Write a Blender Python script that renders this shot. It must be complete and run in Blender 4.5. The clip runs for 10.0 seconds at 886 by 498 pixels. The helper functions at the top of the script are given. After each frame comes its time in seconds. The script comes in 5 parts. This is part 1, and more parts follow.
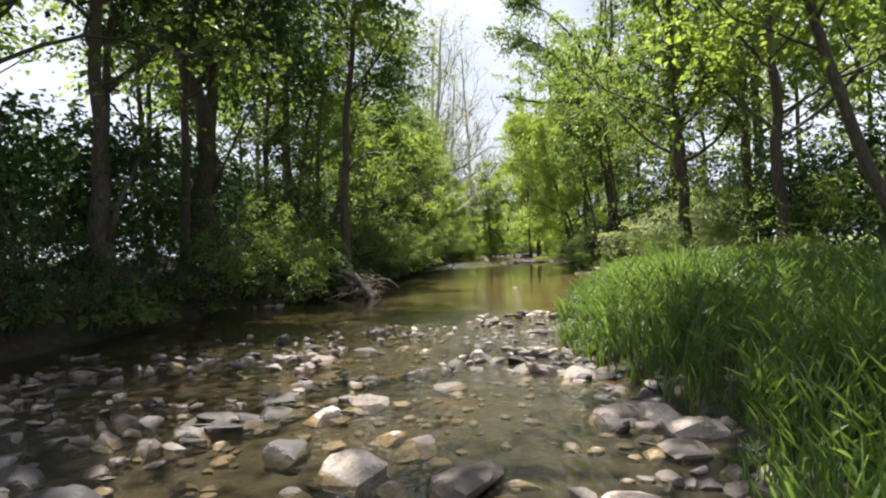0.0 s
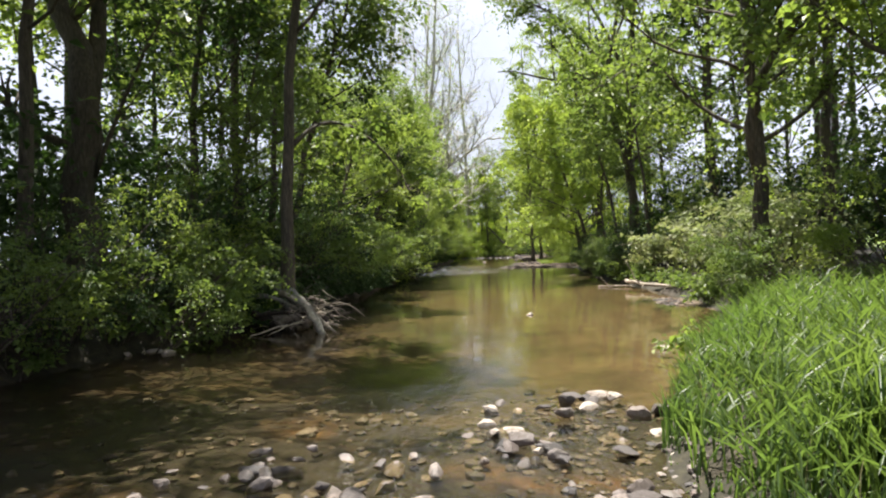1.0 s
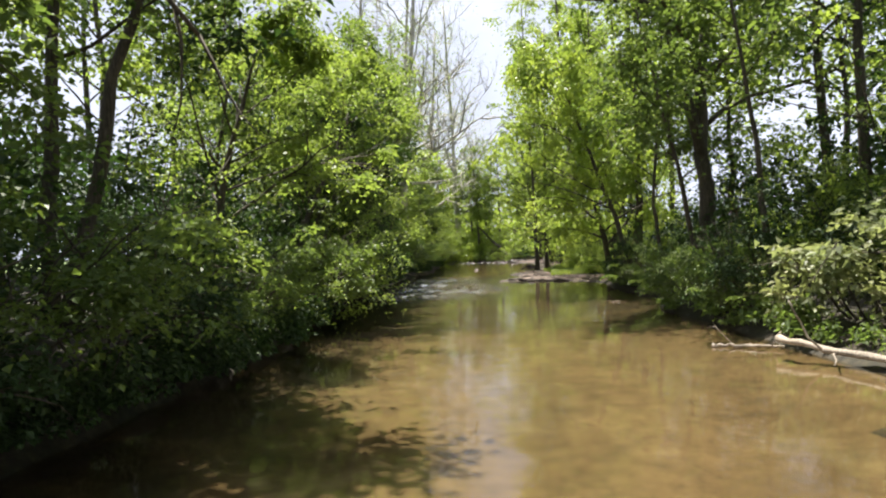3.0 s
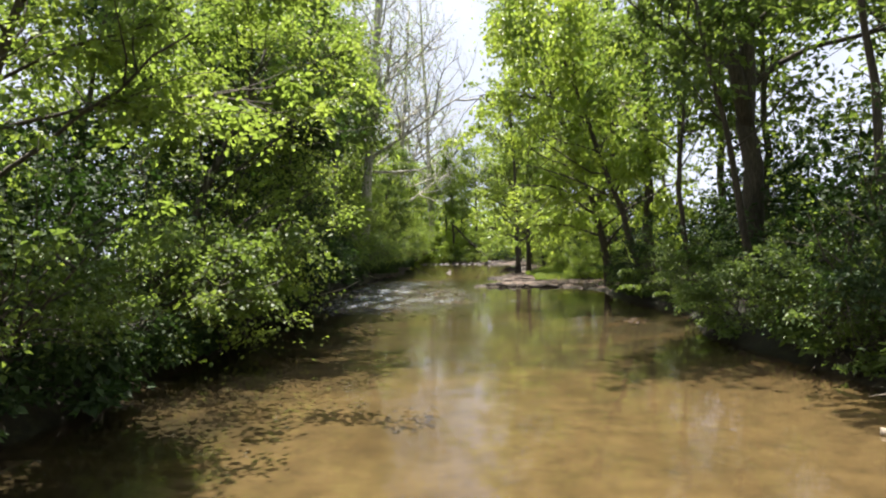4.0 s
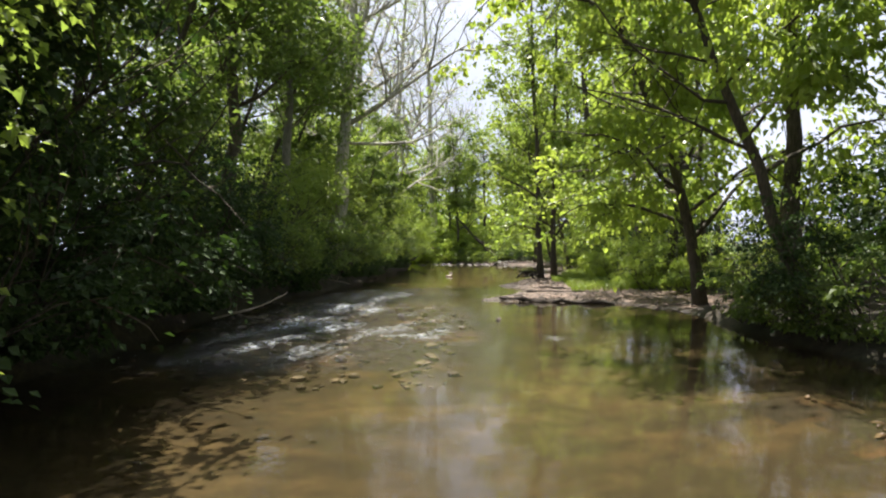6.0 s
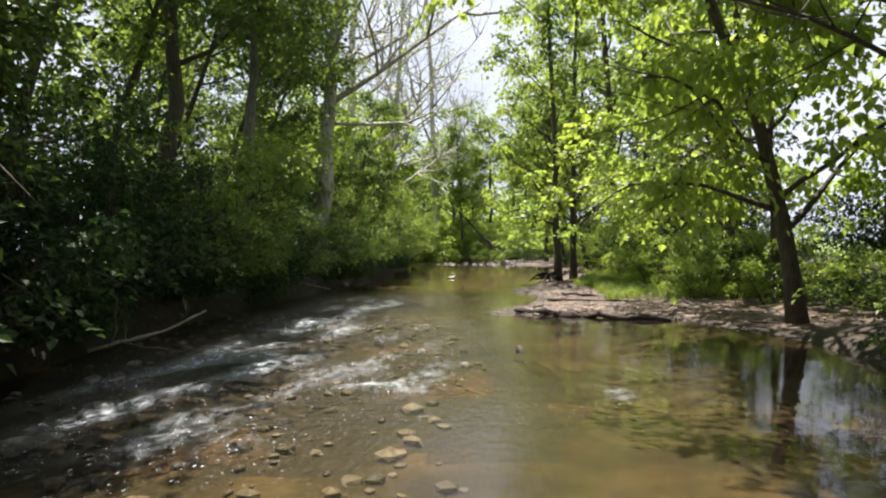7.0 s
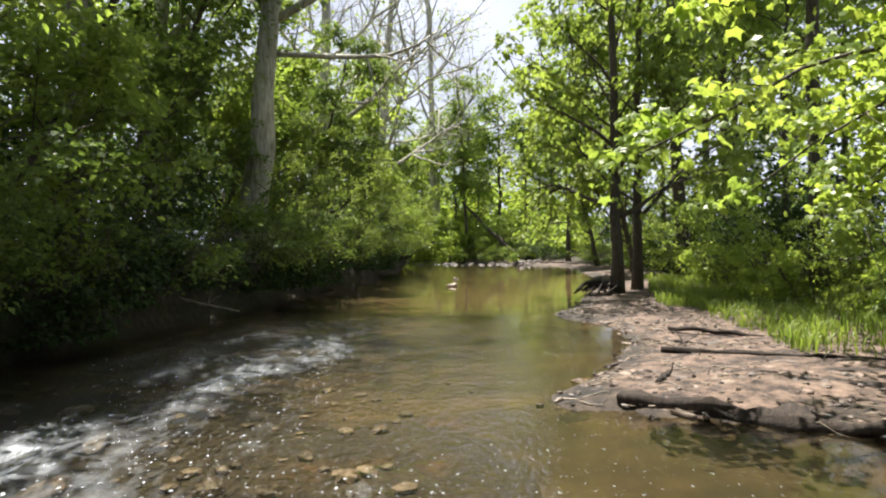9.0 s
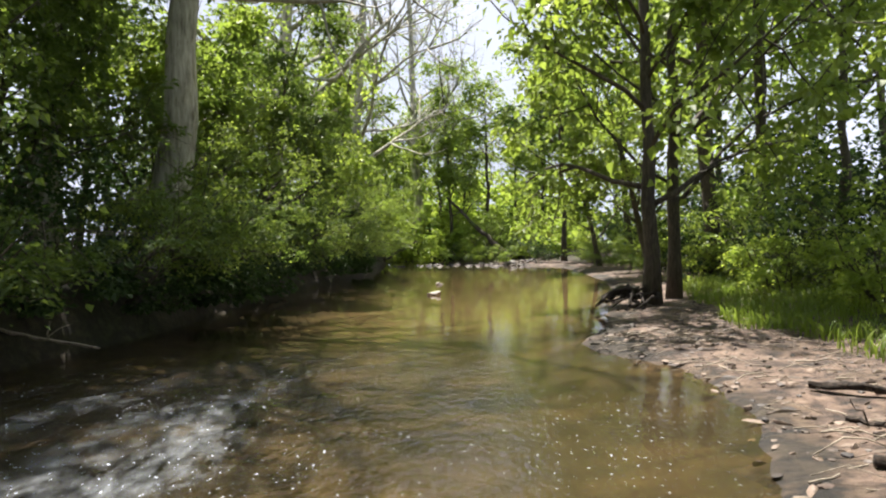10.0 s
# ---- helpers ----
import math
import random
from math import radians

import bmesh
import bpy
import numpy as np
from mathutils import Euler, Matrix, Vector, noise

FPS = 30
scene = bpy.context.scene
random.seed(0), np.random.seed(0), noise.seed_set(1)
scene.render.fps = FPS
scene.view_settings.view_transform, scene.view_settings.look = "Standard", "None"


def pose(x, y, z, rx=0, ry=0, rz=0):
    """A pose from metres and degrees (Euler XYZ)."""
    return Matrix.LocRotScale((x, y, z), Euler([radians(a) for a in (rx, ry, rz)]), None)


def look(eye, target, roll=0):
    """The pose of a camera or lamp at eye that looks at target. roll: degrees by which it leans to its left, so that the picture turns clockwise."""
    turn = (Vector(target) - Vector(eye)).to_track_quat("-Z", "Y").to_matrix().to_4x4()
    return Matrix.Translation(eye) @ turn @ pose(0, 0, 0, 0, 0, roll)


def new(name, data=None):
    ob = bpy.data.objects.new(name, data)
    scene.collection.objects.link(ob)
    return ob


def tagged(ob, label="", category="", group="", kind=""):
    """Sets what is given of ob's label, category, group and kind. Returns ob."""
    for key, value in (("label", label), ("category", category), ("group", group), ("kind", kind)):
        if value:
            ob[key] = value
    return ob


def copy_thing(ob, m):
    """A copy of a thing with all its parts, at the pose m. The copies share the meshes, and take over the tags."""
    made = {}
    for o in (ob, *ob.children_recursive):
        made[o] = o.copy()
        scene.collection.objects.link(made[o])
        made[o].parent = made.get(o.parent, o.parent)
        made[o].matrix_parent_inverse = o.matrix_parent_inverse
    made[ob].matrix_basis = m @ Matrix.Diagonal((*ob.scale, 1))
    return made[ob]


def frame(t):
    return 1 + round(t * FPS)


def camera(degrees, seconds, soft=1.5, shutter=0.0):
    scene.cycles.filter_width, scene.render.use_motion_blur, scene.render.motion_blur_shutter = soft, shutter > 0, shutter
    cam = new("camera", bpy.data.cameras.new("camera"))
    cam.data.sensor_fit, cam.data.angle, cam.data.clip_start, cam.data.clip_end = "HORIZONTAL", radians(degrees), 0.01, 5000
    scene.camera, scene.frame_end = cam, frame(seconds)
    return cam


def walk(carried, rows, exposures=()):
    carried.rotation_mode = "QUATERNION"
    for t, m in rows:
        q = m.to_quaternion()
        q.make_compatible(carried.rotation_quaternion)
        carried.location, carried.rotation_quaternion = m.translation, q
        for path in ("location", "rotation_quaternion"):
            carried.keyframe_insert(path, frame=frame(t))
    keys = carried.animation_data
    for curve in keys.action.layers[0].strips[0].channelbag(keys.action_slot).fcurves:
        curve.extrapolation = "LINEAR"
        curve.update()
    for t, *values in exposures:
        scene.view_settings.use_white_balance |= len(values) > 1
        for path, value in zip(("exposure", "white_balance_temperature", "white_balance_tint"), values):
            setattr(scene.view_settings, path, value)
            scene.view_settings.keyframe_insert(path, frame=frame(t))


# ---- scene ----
cam = camera(72.0, 10.0, 2.15)
PATH = [
    (0, (0.719, -1.349, 1.864), (0.699, 0.651, 1.864), -2.1),
    (0.5, (0.822, 2.641, 2.025), (0.812, 4.641, 2.023), -2.0),
    (1, (0.949, 6.606, 2.232), (0.943, 8.606, 2.227), -1.8),
    (1.5, (1.117, 10.56, 2.478), (1.114, 12.56, 2.472), -1.8),
    (2, (1.203, 14.394, 2.674), (1.204, 16.394, 2.669), -1.8),
    (2.5, (1.24, 17.917, 2.852), (1.248, 19.917, 2.847), -2.3),
    (3.8, (2.296, 27.967, 2.63), (2.392, 29.964, 2.621), -1.2),
    (4, (2.417, 29.437, 2.603), (2.526, 31.434, 2.596), -1.2),
    (4.5, (2.831, 32.927, 2.53), (2.95, 34.924, 2.52), -1.0),
    (5, (3.22, 36.322, 2.427), (3.33, 38.319, 2.419), -0.9),
    (5.5, (3.421, 39.576, 2.36), (3.525, 41.573, 2.354), -0.8),
    (6, (3.79, 42.684, 2.331), (3.875, 44.682, 2.322), -0.6),
    (7.5, (4.443, 51.881, 2.176), (4.509, 53.88, 2.162), -0.7),
    (8, (4.609, 54.956, 2.08), (4.671, 56.955, 2.067), -0.7),
    (8.5, (4.748, 57.919, 2.044), (4.808, 59.918, 2.029), -0.6),
    (9, (4.929, 61.061, 1.988), (4.991, 63.06, 1.971), -0.5),
    (9.5, (5.069, 63.799, 2.002), (5.16, 65.797, 1.982), -0.8),
    (10, (5.349, 66.692, 1.924), (5.457, 68.689, 1.906), -1.1),
]
walk(cam, [(t, look(eye, target, roll)) for t, eye, target, roll in PATH], [(0, 1.62)])

# ---- world and sun ----
SUN_FROM = Vector((-0.18, 0.50, 1.55)).normalized()
world = bpy.data.worlds.new("sky")
scene.world = world
world.use_nodes = True
wn = world.node_tree
sky = wn.nodes.new("ShaderNodeTexSky")
sky.sky_type = "NISHITA"
sky.sun_disc = False
sky.sun_elevation = math.asin(SUN_FROM.z)
sky.sun_rotation = math.atan2(SUN_FROM.x, SUN_FROM.y)
sky.dust_density = 2.5
veil = wn.nodes.new("ShaderNodeTexNoise")
veil.inputs["Scale"].default_value, veil.inputs["Detail"].default_value = 3.5, 6.0
thin = wn.nodes.new("ShaderNodeMapRange")
thin.inputs["From Min"].default_value, thin.inputs["From Max"].default_value = 0.36, 0.60
thin.inputs["To Min"].default_value, thin.inputs["To Max"].default_value = 0.62, 1.0
cloud = wn.nodes.new("ShaderNodeMix")
cloud.data_type = "RGBA"
cloud.inputs["B"].default_value = (10.0, 10.6, 12.8, 1)
wn.links.new(veil.outputs["Fac"], thin.inputs["Value"])
wn.links.new(thin.outputs["Result"], cloud.inputs["Factor"])
wn.links.new(sky.outputs["Color"], cloud.inputs["A"])
wn.links.new(cloud.outputs["Result"], wn.nodes["Background"].inputs["Color"])
wn.nodes["Background"].inputs["Strength"].default_value = 0.033
sun_data = bpy.data.lights.new("sun", "SUN")
sun_data.energy = 5.0
sun_data.angle = radians(0.6)
sun_data.color = (1.0, 0.94, 0.85)
sun = new("sun", sun_data)
sun.matrix_world = look(SUN_FROM * 100, (0, 0, 0))


# ---- materials ----
def material(name):
    m = bpy.data.materials.new(name)
    m.use_nodes = True
    nt = m.node_tree
    return m, nt, nt.nodes["Principled BSDF"]


def node(nt, kind, **values):
    n = nt.nodes.new(kind)
    for k, v in values.items():
        n.inputs[k.replace("_", " ")].default_value = v
    return n


def ramp(nt, source, stops):
    r = nt.nodes.new("ShaderNodeValToRGB")
    el = r.color_ramp.elements
    while len(el) < len(stops):
        el.new(0.5)
    for e, (p, c) in zip(el, stops):
        e.position, e.color = p, (*c, 1)
    nt.links.new(source, r.inputs["Fac"])
    return r.outputs["Color"]


def mix(nt, fac, a, b, blend="MIX"):
    n = nt.nodes.new("ShaderNodeMix")
    n.data_type, n.blend_type = "RGBA", blend
    for sock, v in ((n.inputs["Factor"], fac), (n.inputs["A"], a), (n.inputs["B"], b)):
        if isinstance(v, bpy.types.NodeSocket):
            nt.links.new(v, sock)
        elif isinstance(v, tuple):
            sock.default_value = (*v, 1)
        else:
            sock.default_value = v
    return n.outputs["Result"]


def mapped(nt, scale):
    g = nt.nodes.new("ShaderNodeTexCoord")
    mp = nt.nodes.new("ShaderNodeMapping")
    mp.inputs["Scale"].default_value = scale
    nt.links.new(g.outputs["Object"], mp.inputs["Vector"])
    return mp.outputs["Vector"]


def noise_tex(nt, vec, scale, detail=4.0, rough=0.55):
    n = node(nt, "ShaderNodeTexNoise", Scale=scale, Detail=detail, Roughness=rough)
    nt.links.new(vec, n.inputs["Vector"])
    return n.outputs["Fac"]


def bump(nt, bsdf, height, strength, distance):
    b = node(nt, "ShaderNodeBump", Strength=strength, Distance=distance)
    nt.links.new(height, b.inputs["Height"])
    nt.links.new(b.outputs["Normal"], bsdf.inputs["Normal"])
    return b


def leaf_material(name, dark, light, through_light, amount=0.42, gloss=0.5):
    m, nt, b = material(name)
    geo = nt.nodes.new("ShaderNodeNewGeometry")
    vec = mapped(nt, (1, 1, 1))
    patch = noise_tex(nt, vec, 0.55, 2.0)
    col = ramp(nt, geo.outputs["Random Per Island"], [(0.0, dark), (0.55, tuple((a + c) / 2 for a, c in zip(dark, light))), (1.0, light)])
    shade = ramp(nt, patch, [(0.3, (0.72, 0.78, 0.72)), (0.7, (1.15, 1.08, 0.9))])
    col = mix(nt, 1.0, col, shade, "MULTIPLY")
    nt.links.new(col, b.inputs["Base Color"])
    b.inputs["Roughness"].default_value = gloss
    b.inputs["Specular IOR Level"].default_value = 0.4
    tr = nt.nodes.new("ShaderNodeBsdfTranslucent")
    tcol = mix(nt, 1.0, shade, through_light, "MULTIPLY")
    nt.links.new(tcol, tr.inputs["Color"])
    ms = nt.nodes.new("ShaderNodeMixShader")
    ms.inputs["Fac"].default_value = amount
    nt.links.new(b.outputs["BSDF"], ms.inputs[1])
    nt.links.new(tr.outputs["BSDF"], ms.inputs[2])
    nt.links.new(ms.outputs["Shader"], nt.nodes["Material Output"].inputs["Surface"])
    return m


# the first is a darkened leaf copy that carries shade in its colour
LEAF_SHADE = leaf_material("leaf_shade", (0.018, 0.038, 0.012), (0.048, 0.084, 0.026), (0.07, 0.14, 0.025), 0.22, 0.68)
LEAF_MID = leaf_material("leaf_mid", (0.042, 0.078, 0.024), (0.118, 0.165, 0.055), (0.25, 0.36, 0.065), 0.38)
LEAF_BRIGHT = leaf_material("leaf_bright", (0.072, 0.115, 0.032), (0.168, 0.222, 0.068), (0.38, 0.51, 0.085), 0.44)
LEAF_PALE = leaf_material("leaf_pale", (0.105, 0.130, 0.065), (0.32, 0.335, 0.20), (0.36, 0.42, 0.16), 0.38, 0.5)
LEAF_WILLOW = leaf_material("leaf_willow", (0.088, 0.150, 0.026), (0.200, 0.270, 0.065), (0.48, 0.62, 0.10), 0.46, 0.4)
GRASS_TALL = leaf_material("grass_blade", (0.018, 0.050, 0.012), (0.088, 0.138, 0.042), (0.19, 0.30, 0.055), 0.38, 0.42)
GRASS_LOW = leaf_material("grass_low", (0.090, 0.150, 0.025), (0.190, 0.250, 0.050), (0.34, 0.46, 0.07), 0.38)
SEED = leaf_material("grass_seed", (0.22, 0.20, 0.10), (0.34, 0.30, 0.17), (0.4, 0.34, 0.18), 0.3, 0.6)


def bark_material(name, stops, scale=1.0, depth=0.02):
    m, nt, b = material(name)
    vec = mapped(nt, (9 * scale, 9 * scale, 1.6 * scale))
    fine = noise_tex(nt, vec, 2.2, 7.0, 0.65)
    wide = noise_tex(nt, mapped(nt, (1, 1, 0.5)), 0.9, 3.0)
    col = ramp(nt, fine, stops)
    col = mix(nt, 1.0, col, ramp(nt, wide, [(0.3, (0.6, 0.62, 0.6)), (0.7, (1.2, 1.18, 1.1))]), "MULTIPLY")
    nt.links.new(col, b.inputs["Base Color"])
    b.inputs["Roughness"].default_value = 0.9
    bump(nt, b, fine, 0.7, depth)
    return m


BARK = bark_material("bark_dark", [(0.3, (0.030, 0.025, 0.020)), (0.55, (0.085, 0.070, 0.055)), (0.75, (0.16, 0.14, 0.11))])
BARK_GREY = bark_material("bark_grey", [(0.3, (0.08, 0.075, 0.065)), (0.6, (0.20, 0.19, 0.17)), (0.8, (0.32, 0.31, 0.28))], 0.8, 0.01)
BARK_PALE = bark_material("bark_pale", [(0.35, (0.16, 0.15, 0.12)), (0.5, (0.38, 0.36, 0.32)), (0.7, (0.60, 0.58, 0.53))], 0.35, 0.004)
DRIFTWOOD = bark_material("driftwood", [(0.3, (0.13, 0.105, 0.085)), (0.5, (0.29, 0.245, 0.205)), (0.75, (0.45, 0.395, 0.345))], 1.5, 0.006)
ROTTEN = bark_material("rotten_wood", [(0.35, (0.010, 0.007, 0.006)), (0.6, (0.040, 0.028, 0.022)), (0.85, (0.13, 0.095, 0.075))], 1.2, 0.04)


def stone_material(name, tones):
    m, nt, b = material(name)
    info = nt.nodes.new("ShaderNodeObjectInfo")
    geo = nt.nodes.new("ShaderNodeNewGeometry")
    vec = mapped(nt, (1, 1, 1))
    pick = node(nt, "ShaderNodeMath")
    pick.operation = "ADD"
    nt.links.new(info.outputs["Random"], pick.inputs[0])
    nt.links.new(geo.outputs["Random Per Island"], pick.inputs[1])
    frac = node(nt, "ShaderNodeMath")
    frac.operation = "FRACT"
    nt.links.new(pick.outputs[0], frac.inputs[0])
    col = ramp(nt, frac.outputs[0], [(i / (len(tones) - 1), c) for i, c in enumerate(tones)])
    grain = noise_tex(nt, vec, 14.0, 6.0, 0.65)
    wide = noise_tex(nt, vec, 3.0, 3.0)
    col = mix(nt, 1.0, col, ramp(nt, grain, [(0.3, (0.55, 0.55, 0.55)), (0.7, (1.25, 1.22, 1.2))]), "MULTIPLY")
    col = mix(nt, 1.0, col, ramp(nt, wide, [(0.35, (0.72, 0.68, 0.6)), (0.6, (1.1, 1.1, 1.1))]), "MULTIPLY")
    nt.links.new(col, b.inputs["Base Color"])
    b.inputs["Roughness"].default_value = 0.62
    bump(nt, b, grain, 0.55, 0.02)
    return m


STONE = stone_material("river_stone", [(0.026, 0.023, 0.026), (0.095, 0.080, 0.076), (0.18, 0.152, 0.140), (0.038, 0.034, 0.036), (0.125, 0.10, 0.092), (0.23, 0.20, 0.188), (0.020, 0.019, 0.023)])
FLAKE = stone_material("mud_flake", [(0.13, 0.092, 0.074), (0.20, 0.150, 0.120), (0.045, 0.031, 0.026), (0.17, 0.125, 0.10), (0.26, 0.205, 0.168), (0.030, 0.021, 0.018), (0.09, 0.062, 0.050)])
STONE_PALE = stone_material("pale_stone", [(0.32, 0.275, 0.245), (0.45, 0.40, 0.36), (0.37, 0.315, 0.285)])


def ground_material(name, stops, wide_stops, fine_scale=5.0, rough=0.9, depth=0.03, wide_scale=(0.45, 0.45, 0.45), darkened=False):
    m, nt, b = material(name)
    vec = mapped(nt, (1, 1, 1))
    fine = noise_tex(nt, vec, fine_scale, 8.0, 0.7)
    wide = noise_tex(nt, mapped(nt, wide_scale), 1.0, 4.0, 0.6)
    col = mix(nt, 1.0, ramp(nt, fine, stops), ramp(nt, wide, wide_stops), "MULTIPLY")
    if darkened:
        # bank shade painted into the bed colour, algae blotches, and the bar's wet margin
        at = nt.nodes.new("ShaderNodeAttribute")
        at.attribute_name = "silt_shade"
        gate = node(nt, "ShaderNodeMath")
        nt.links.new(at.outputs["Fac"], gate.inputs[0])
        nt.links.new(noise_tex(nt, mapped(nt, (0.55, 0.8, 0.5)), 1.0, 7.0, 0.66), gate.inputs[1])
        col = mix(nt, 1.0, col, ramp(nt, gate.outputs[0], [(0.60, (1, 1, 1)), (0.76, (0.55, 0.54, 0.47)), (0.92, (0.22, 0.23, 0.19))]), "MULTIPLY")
    nt.links.new(col, b.inputs["Base Color"])
    b.inputs["Roughness"].default_value = rough
    bump(nt, b, fine, 0.8, depth)
    return m


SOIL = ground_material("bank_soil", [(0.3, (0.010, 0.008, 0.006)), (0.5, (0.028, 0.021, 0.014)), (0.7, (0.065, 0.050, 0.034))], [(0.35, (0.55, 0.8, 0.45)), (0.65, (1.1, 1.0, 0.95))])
BED = ground_material("stream_bed", [(0.25, (0.050, 0.036, 0.020)), (0.5, (0.112, 0.082, 0.047)), (0.75, (0.170, 0.130, 0.078))], [(0.3, (0.62, 0.58, 0.5)), (0.55, (1.0, 1.0, 1.0)), (0.8, (1.12, 1.08, 1.0))], 2.2, 0.9, 0.03, darkened=True)
MUD = ground_material("mud_bar", [(0.34, (0.014, 0.009, 0.008)), (0.43, (0.060, 0.040, 0.031)), (0.52, (0.150, 0.105, 0.082)), (0.68, (0.24, 0.182, 0.145))], [(0.36, (0.22, 0.19, 0.18)), (0.45, (0.8, 0.75, 0.72)), (0.7, (1.15, 1.08, 1.0))], 4.0, 0.75, 0.16, (0.9, 2.8, 1.0), darkened=True)
# bright warm patches: sunlit spots painted into the bed, along with orange algae
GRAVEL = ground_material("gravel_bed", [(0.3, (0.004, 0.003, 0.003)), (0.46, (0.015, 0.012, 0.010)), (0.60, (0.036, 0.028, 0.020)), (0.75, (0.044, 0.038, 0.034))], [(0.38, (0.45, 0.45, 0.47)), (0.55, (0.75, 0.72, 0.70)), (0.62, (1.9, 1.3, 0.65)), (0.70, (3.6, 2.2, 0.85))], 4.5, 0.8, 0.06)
MEADOW = ground_material("meadow", [(0.3, (0.05, 0.09, 0.02)), (0.7, (0.14, 0.20, 0.05))], [(0.3, (0.8, 0.8, 0.7)), (0.7, (1.2, 1.1, 0.9))], 3.0)


def water_material():
    m, nt, b = material("water")
    nt.nodes.remove(b)
    v1 = noise_tex(nt, mapped(nt, (1.6, 0.8, 1)), 2.2, 5.0, 0.6)
    v2 = noise_tex(nt, mapped(nt, (6, 3.2, 1)), 1.9, 3.0, 0.5)
    add = node(nt, "ShaderNodeMath")
    nt.links.new(v1, add.inputs[0])
    nt.links.new(v2, add.inputs[1])
    rapid = nt.nodes.new("ShaderNodeAttribute")
    rapid.attribute_name = "rapid"
    bp = node(nt, "ShaderNodeBump", Strength=0.16, Distance=0.2)
    st = node(nt, "ShaderNodeMapRange", From_Min=0.0, From_Max=1.0, To_Min=0.013, To_Max=0.9)
    nt.links.new(rapid.outputs["Fac"], st.inputs["Value"])
    nt.links.new(st.outputs["Result"], bp.inputs["Strength"])
    nt.links.new(add.outputs[0], bp.inputs["Height"])
    gl = node(nt, "ShaderNodeBsdfGlossy", Roughness=0.02)
    gl.inputs["Color"].default_value = (1, 1, 1, 1)
    nt.links.new(bp.outputs["Normal"], gl.inputs["Normal"])
    tp = nt.nodes.new("ShaderNodeBsdfTransparent")
    tp.inputs["Color"].default_value = (0.84, 0.78, 0.62, 1)
    silt_shade = nt.nodes.new("ShaderNodeBsdfDiffuse")
    silt_shade.inputs["Color"].default_value = (0.070, 0.057, 0.035, 1)
    body = nt.nodes.new("ShaderNodeMixShader")
    murk = node(nt, "ShaderNodeMapRange", From_Min=0.0, From_Max=0.6, To_Min=0.085, To_Max=0.02)
    nt.links.new(rapid.outputs["Fac"], murk.inputs["Value"])
    nt.links.new(murk.outputs["Result"], body.inputs["Fac"])
    nt.links.new(tp.outputs[0], body.inputs[1])
    nt.links.new(silt_shade.outputs[0], body.inputs[2])
    fr = node(nt, "ShaderNodeFresnel", IOR=1.33)
    nt.links.new(bp.outputs["Normal"], fr.inputs["Normal"])
    surf = nt.nodes.new("ShaderNodeMixShader")
    nt.links.new(fr.outputs[0], surf.inputs["Fac"])
    nt.links.new(body.outputs[0], surf.inputs[1])
    nt.links.new(gl.outputs[0], surf.inputs[2])
    foam = nt.nodes.new("ShaderNodeBsdfDiffuse")
    foam.inputs["Color"].default_value = (0.50, 0.53, 0.57, 1)
    streak = noise_tex(nt, mapped(nt, (3.0, 1.3, 1)), 2.0, 8.0, 0.68)
    prod = node(nt, "ShaderNodeMath")
    prod.operation = "MULTIPLY"
    nt.links.new(streak, prod.inputs[0])
    fo = nt.nodes.new("ShaderNodeAttribute")
    fo.attribute_name = "foam"
    nt.links.new(fo.outputs["Fac"], prod.inputs[1])
    cut = ramp(nt, prod.outputs[0], [(0.27, (0, 0, 0)), (0.42, (0.14, 0.14, 0.14)), (0.60, (0.55, 0.55, 0.55))])
    fleck = ramp(nt, noise_tex(nt, mapped(nt, (9, 5, 1)), 2.4, 2.0, 0.5), [(0.66, (0, 0, 0)), (0.71, (1, 1, 1))])
    some = ramp(nt, fo.outputs["Fac"], [(0.12, (0, 0, 0)), (0.5, (0.75, 0.75, 0.75))])
    cut = mix(nt, 1.0, cut, mix(nt, 1.0, fleck, some, "MULTIPLY"), "LIGHTEN")
    fin = nt.nodes.new("ShaderNodeMixShader")
    nt.links.new(cut, fin.inputs["Fac"])
    nt.links.new(surf.outputs[0], fin.inputs[1])
    nt.links.new(foam.outputs[0], fin.inputs[2])
    nt.links.new(fin.outputs[0], nt.nodes["Material Output"].inputs["Surface"])
    return m


WATER = water_material()

# ---- mesh tools ----
RNG = np.random.default_rng(7)


class Bag:
    """Collects vertices and faces, then makes one mesh object."""

    def __init__(self):
        self.v, self.f, self.n = [], [], 0

    def add(self, v, f):
        v = np.asarray(v, float).reshape(-1, 3)
        self.v.append(v)
        self.f.append(np.asarray(f, np.int64) + self.n)
        self.n += len(v)

    def mesh(self, name, mats, smooth=True, slots=None):
        me = bpy.data.meshes.new(name)
        v = np.concatenate(self.v)
        loops = np.concatenate([f.ravel() for f in self.f])
        sizes = np.concatenate([np.full(len(f), f.shape[1]) for f in self.f])
        starts = np.concatenate([[0], np.cumsum(sizes)[:-1]])
        me.vertices.add(len(v))
        me.vertices.foreach_set("co", v.ravel())
        me.loops.add(len(loops))
        me.loops.foreach_set("vertex_index", loops)
        me.polygons.add(len(sizes))
        me.polygons.foreach_set("loop_start", starts)
        me.polygons.foreach_set("loop_total", sizes)
        me.polygons.foreach_set("use_smooth", np.full(len(sizes), smooth))
        for m in mats:
            me.materials.append(m)
        if slots is not None:
            me.polygons.foreach_set("material_index", slots)
        me.update(calc_edges=True)
        return me


def part(name, bag, mat, parent=None, label="", smooth=True):
    ob = new(name, bag.mesh(name, [mat], smooth))
    ob.parent = parent
    if label:
        tagged(ob, label)
    return ob


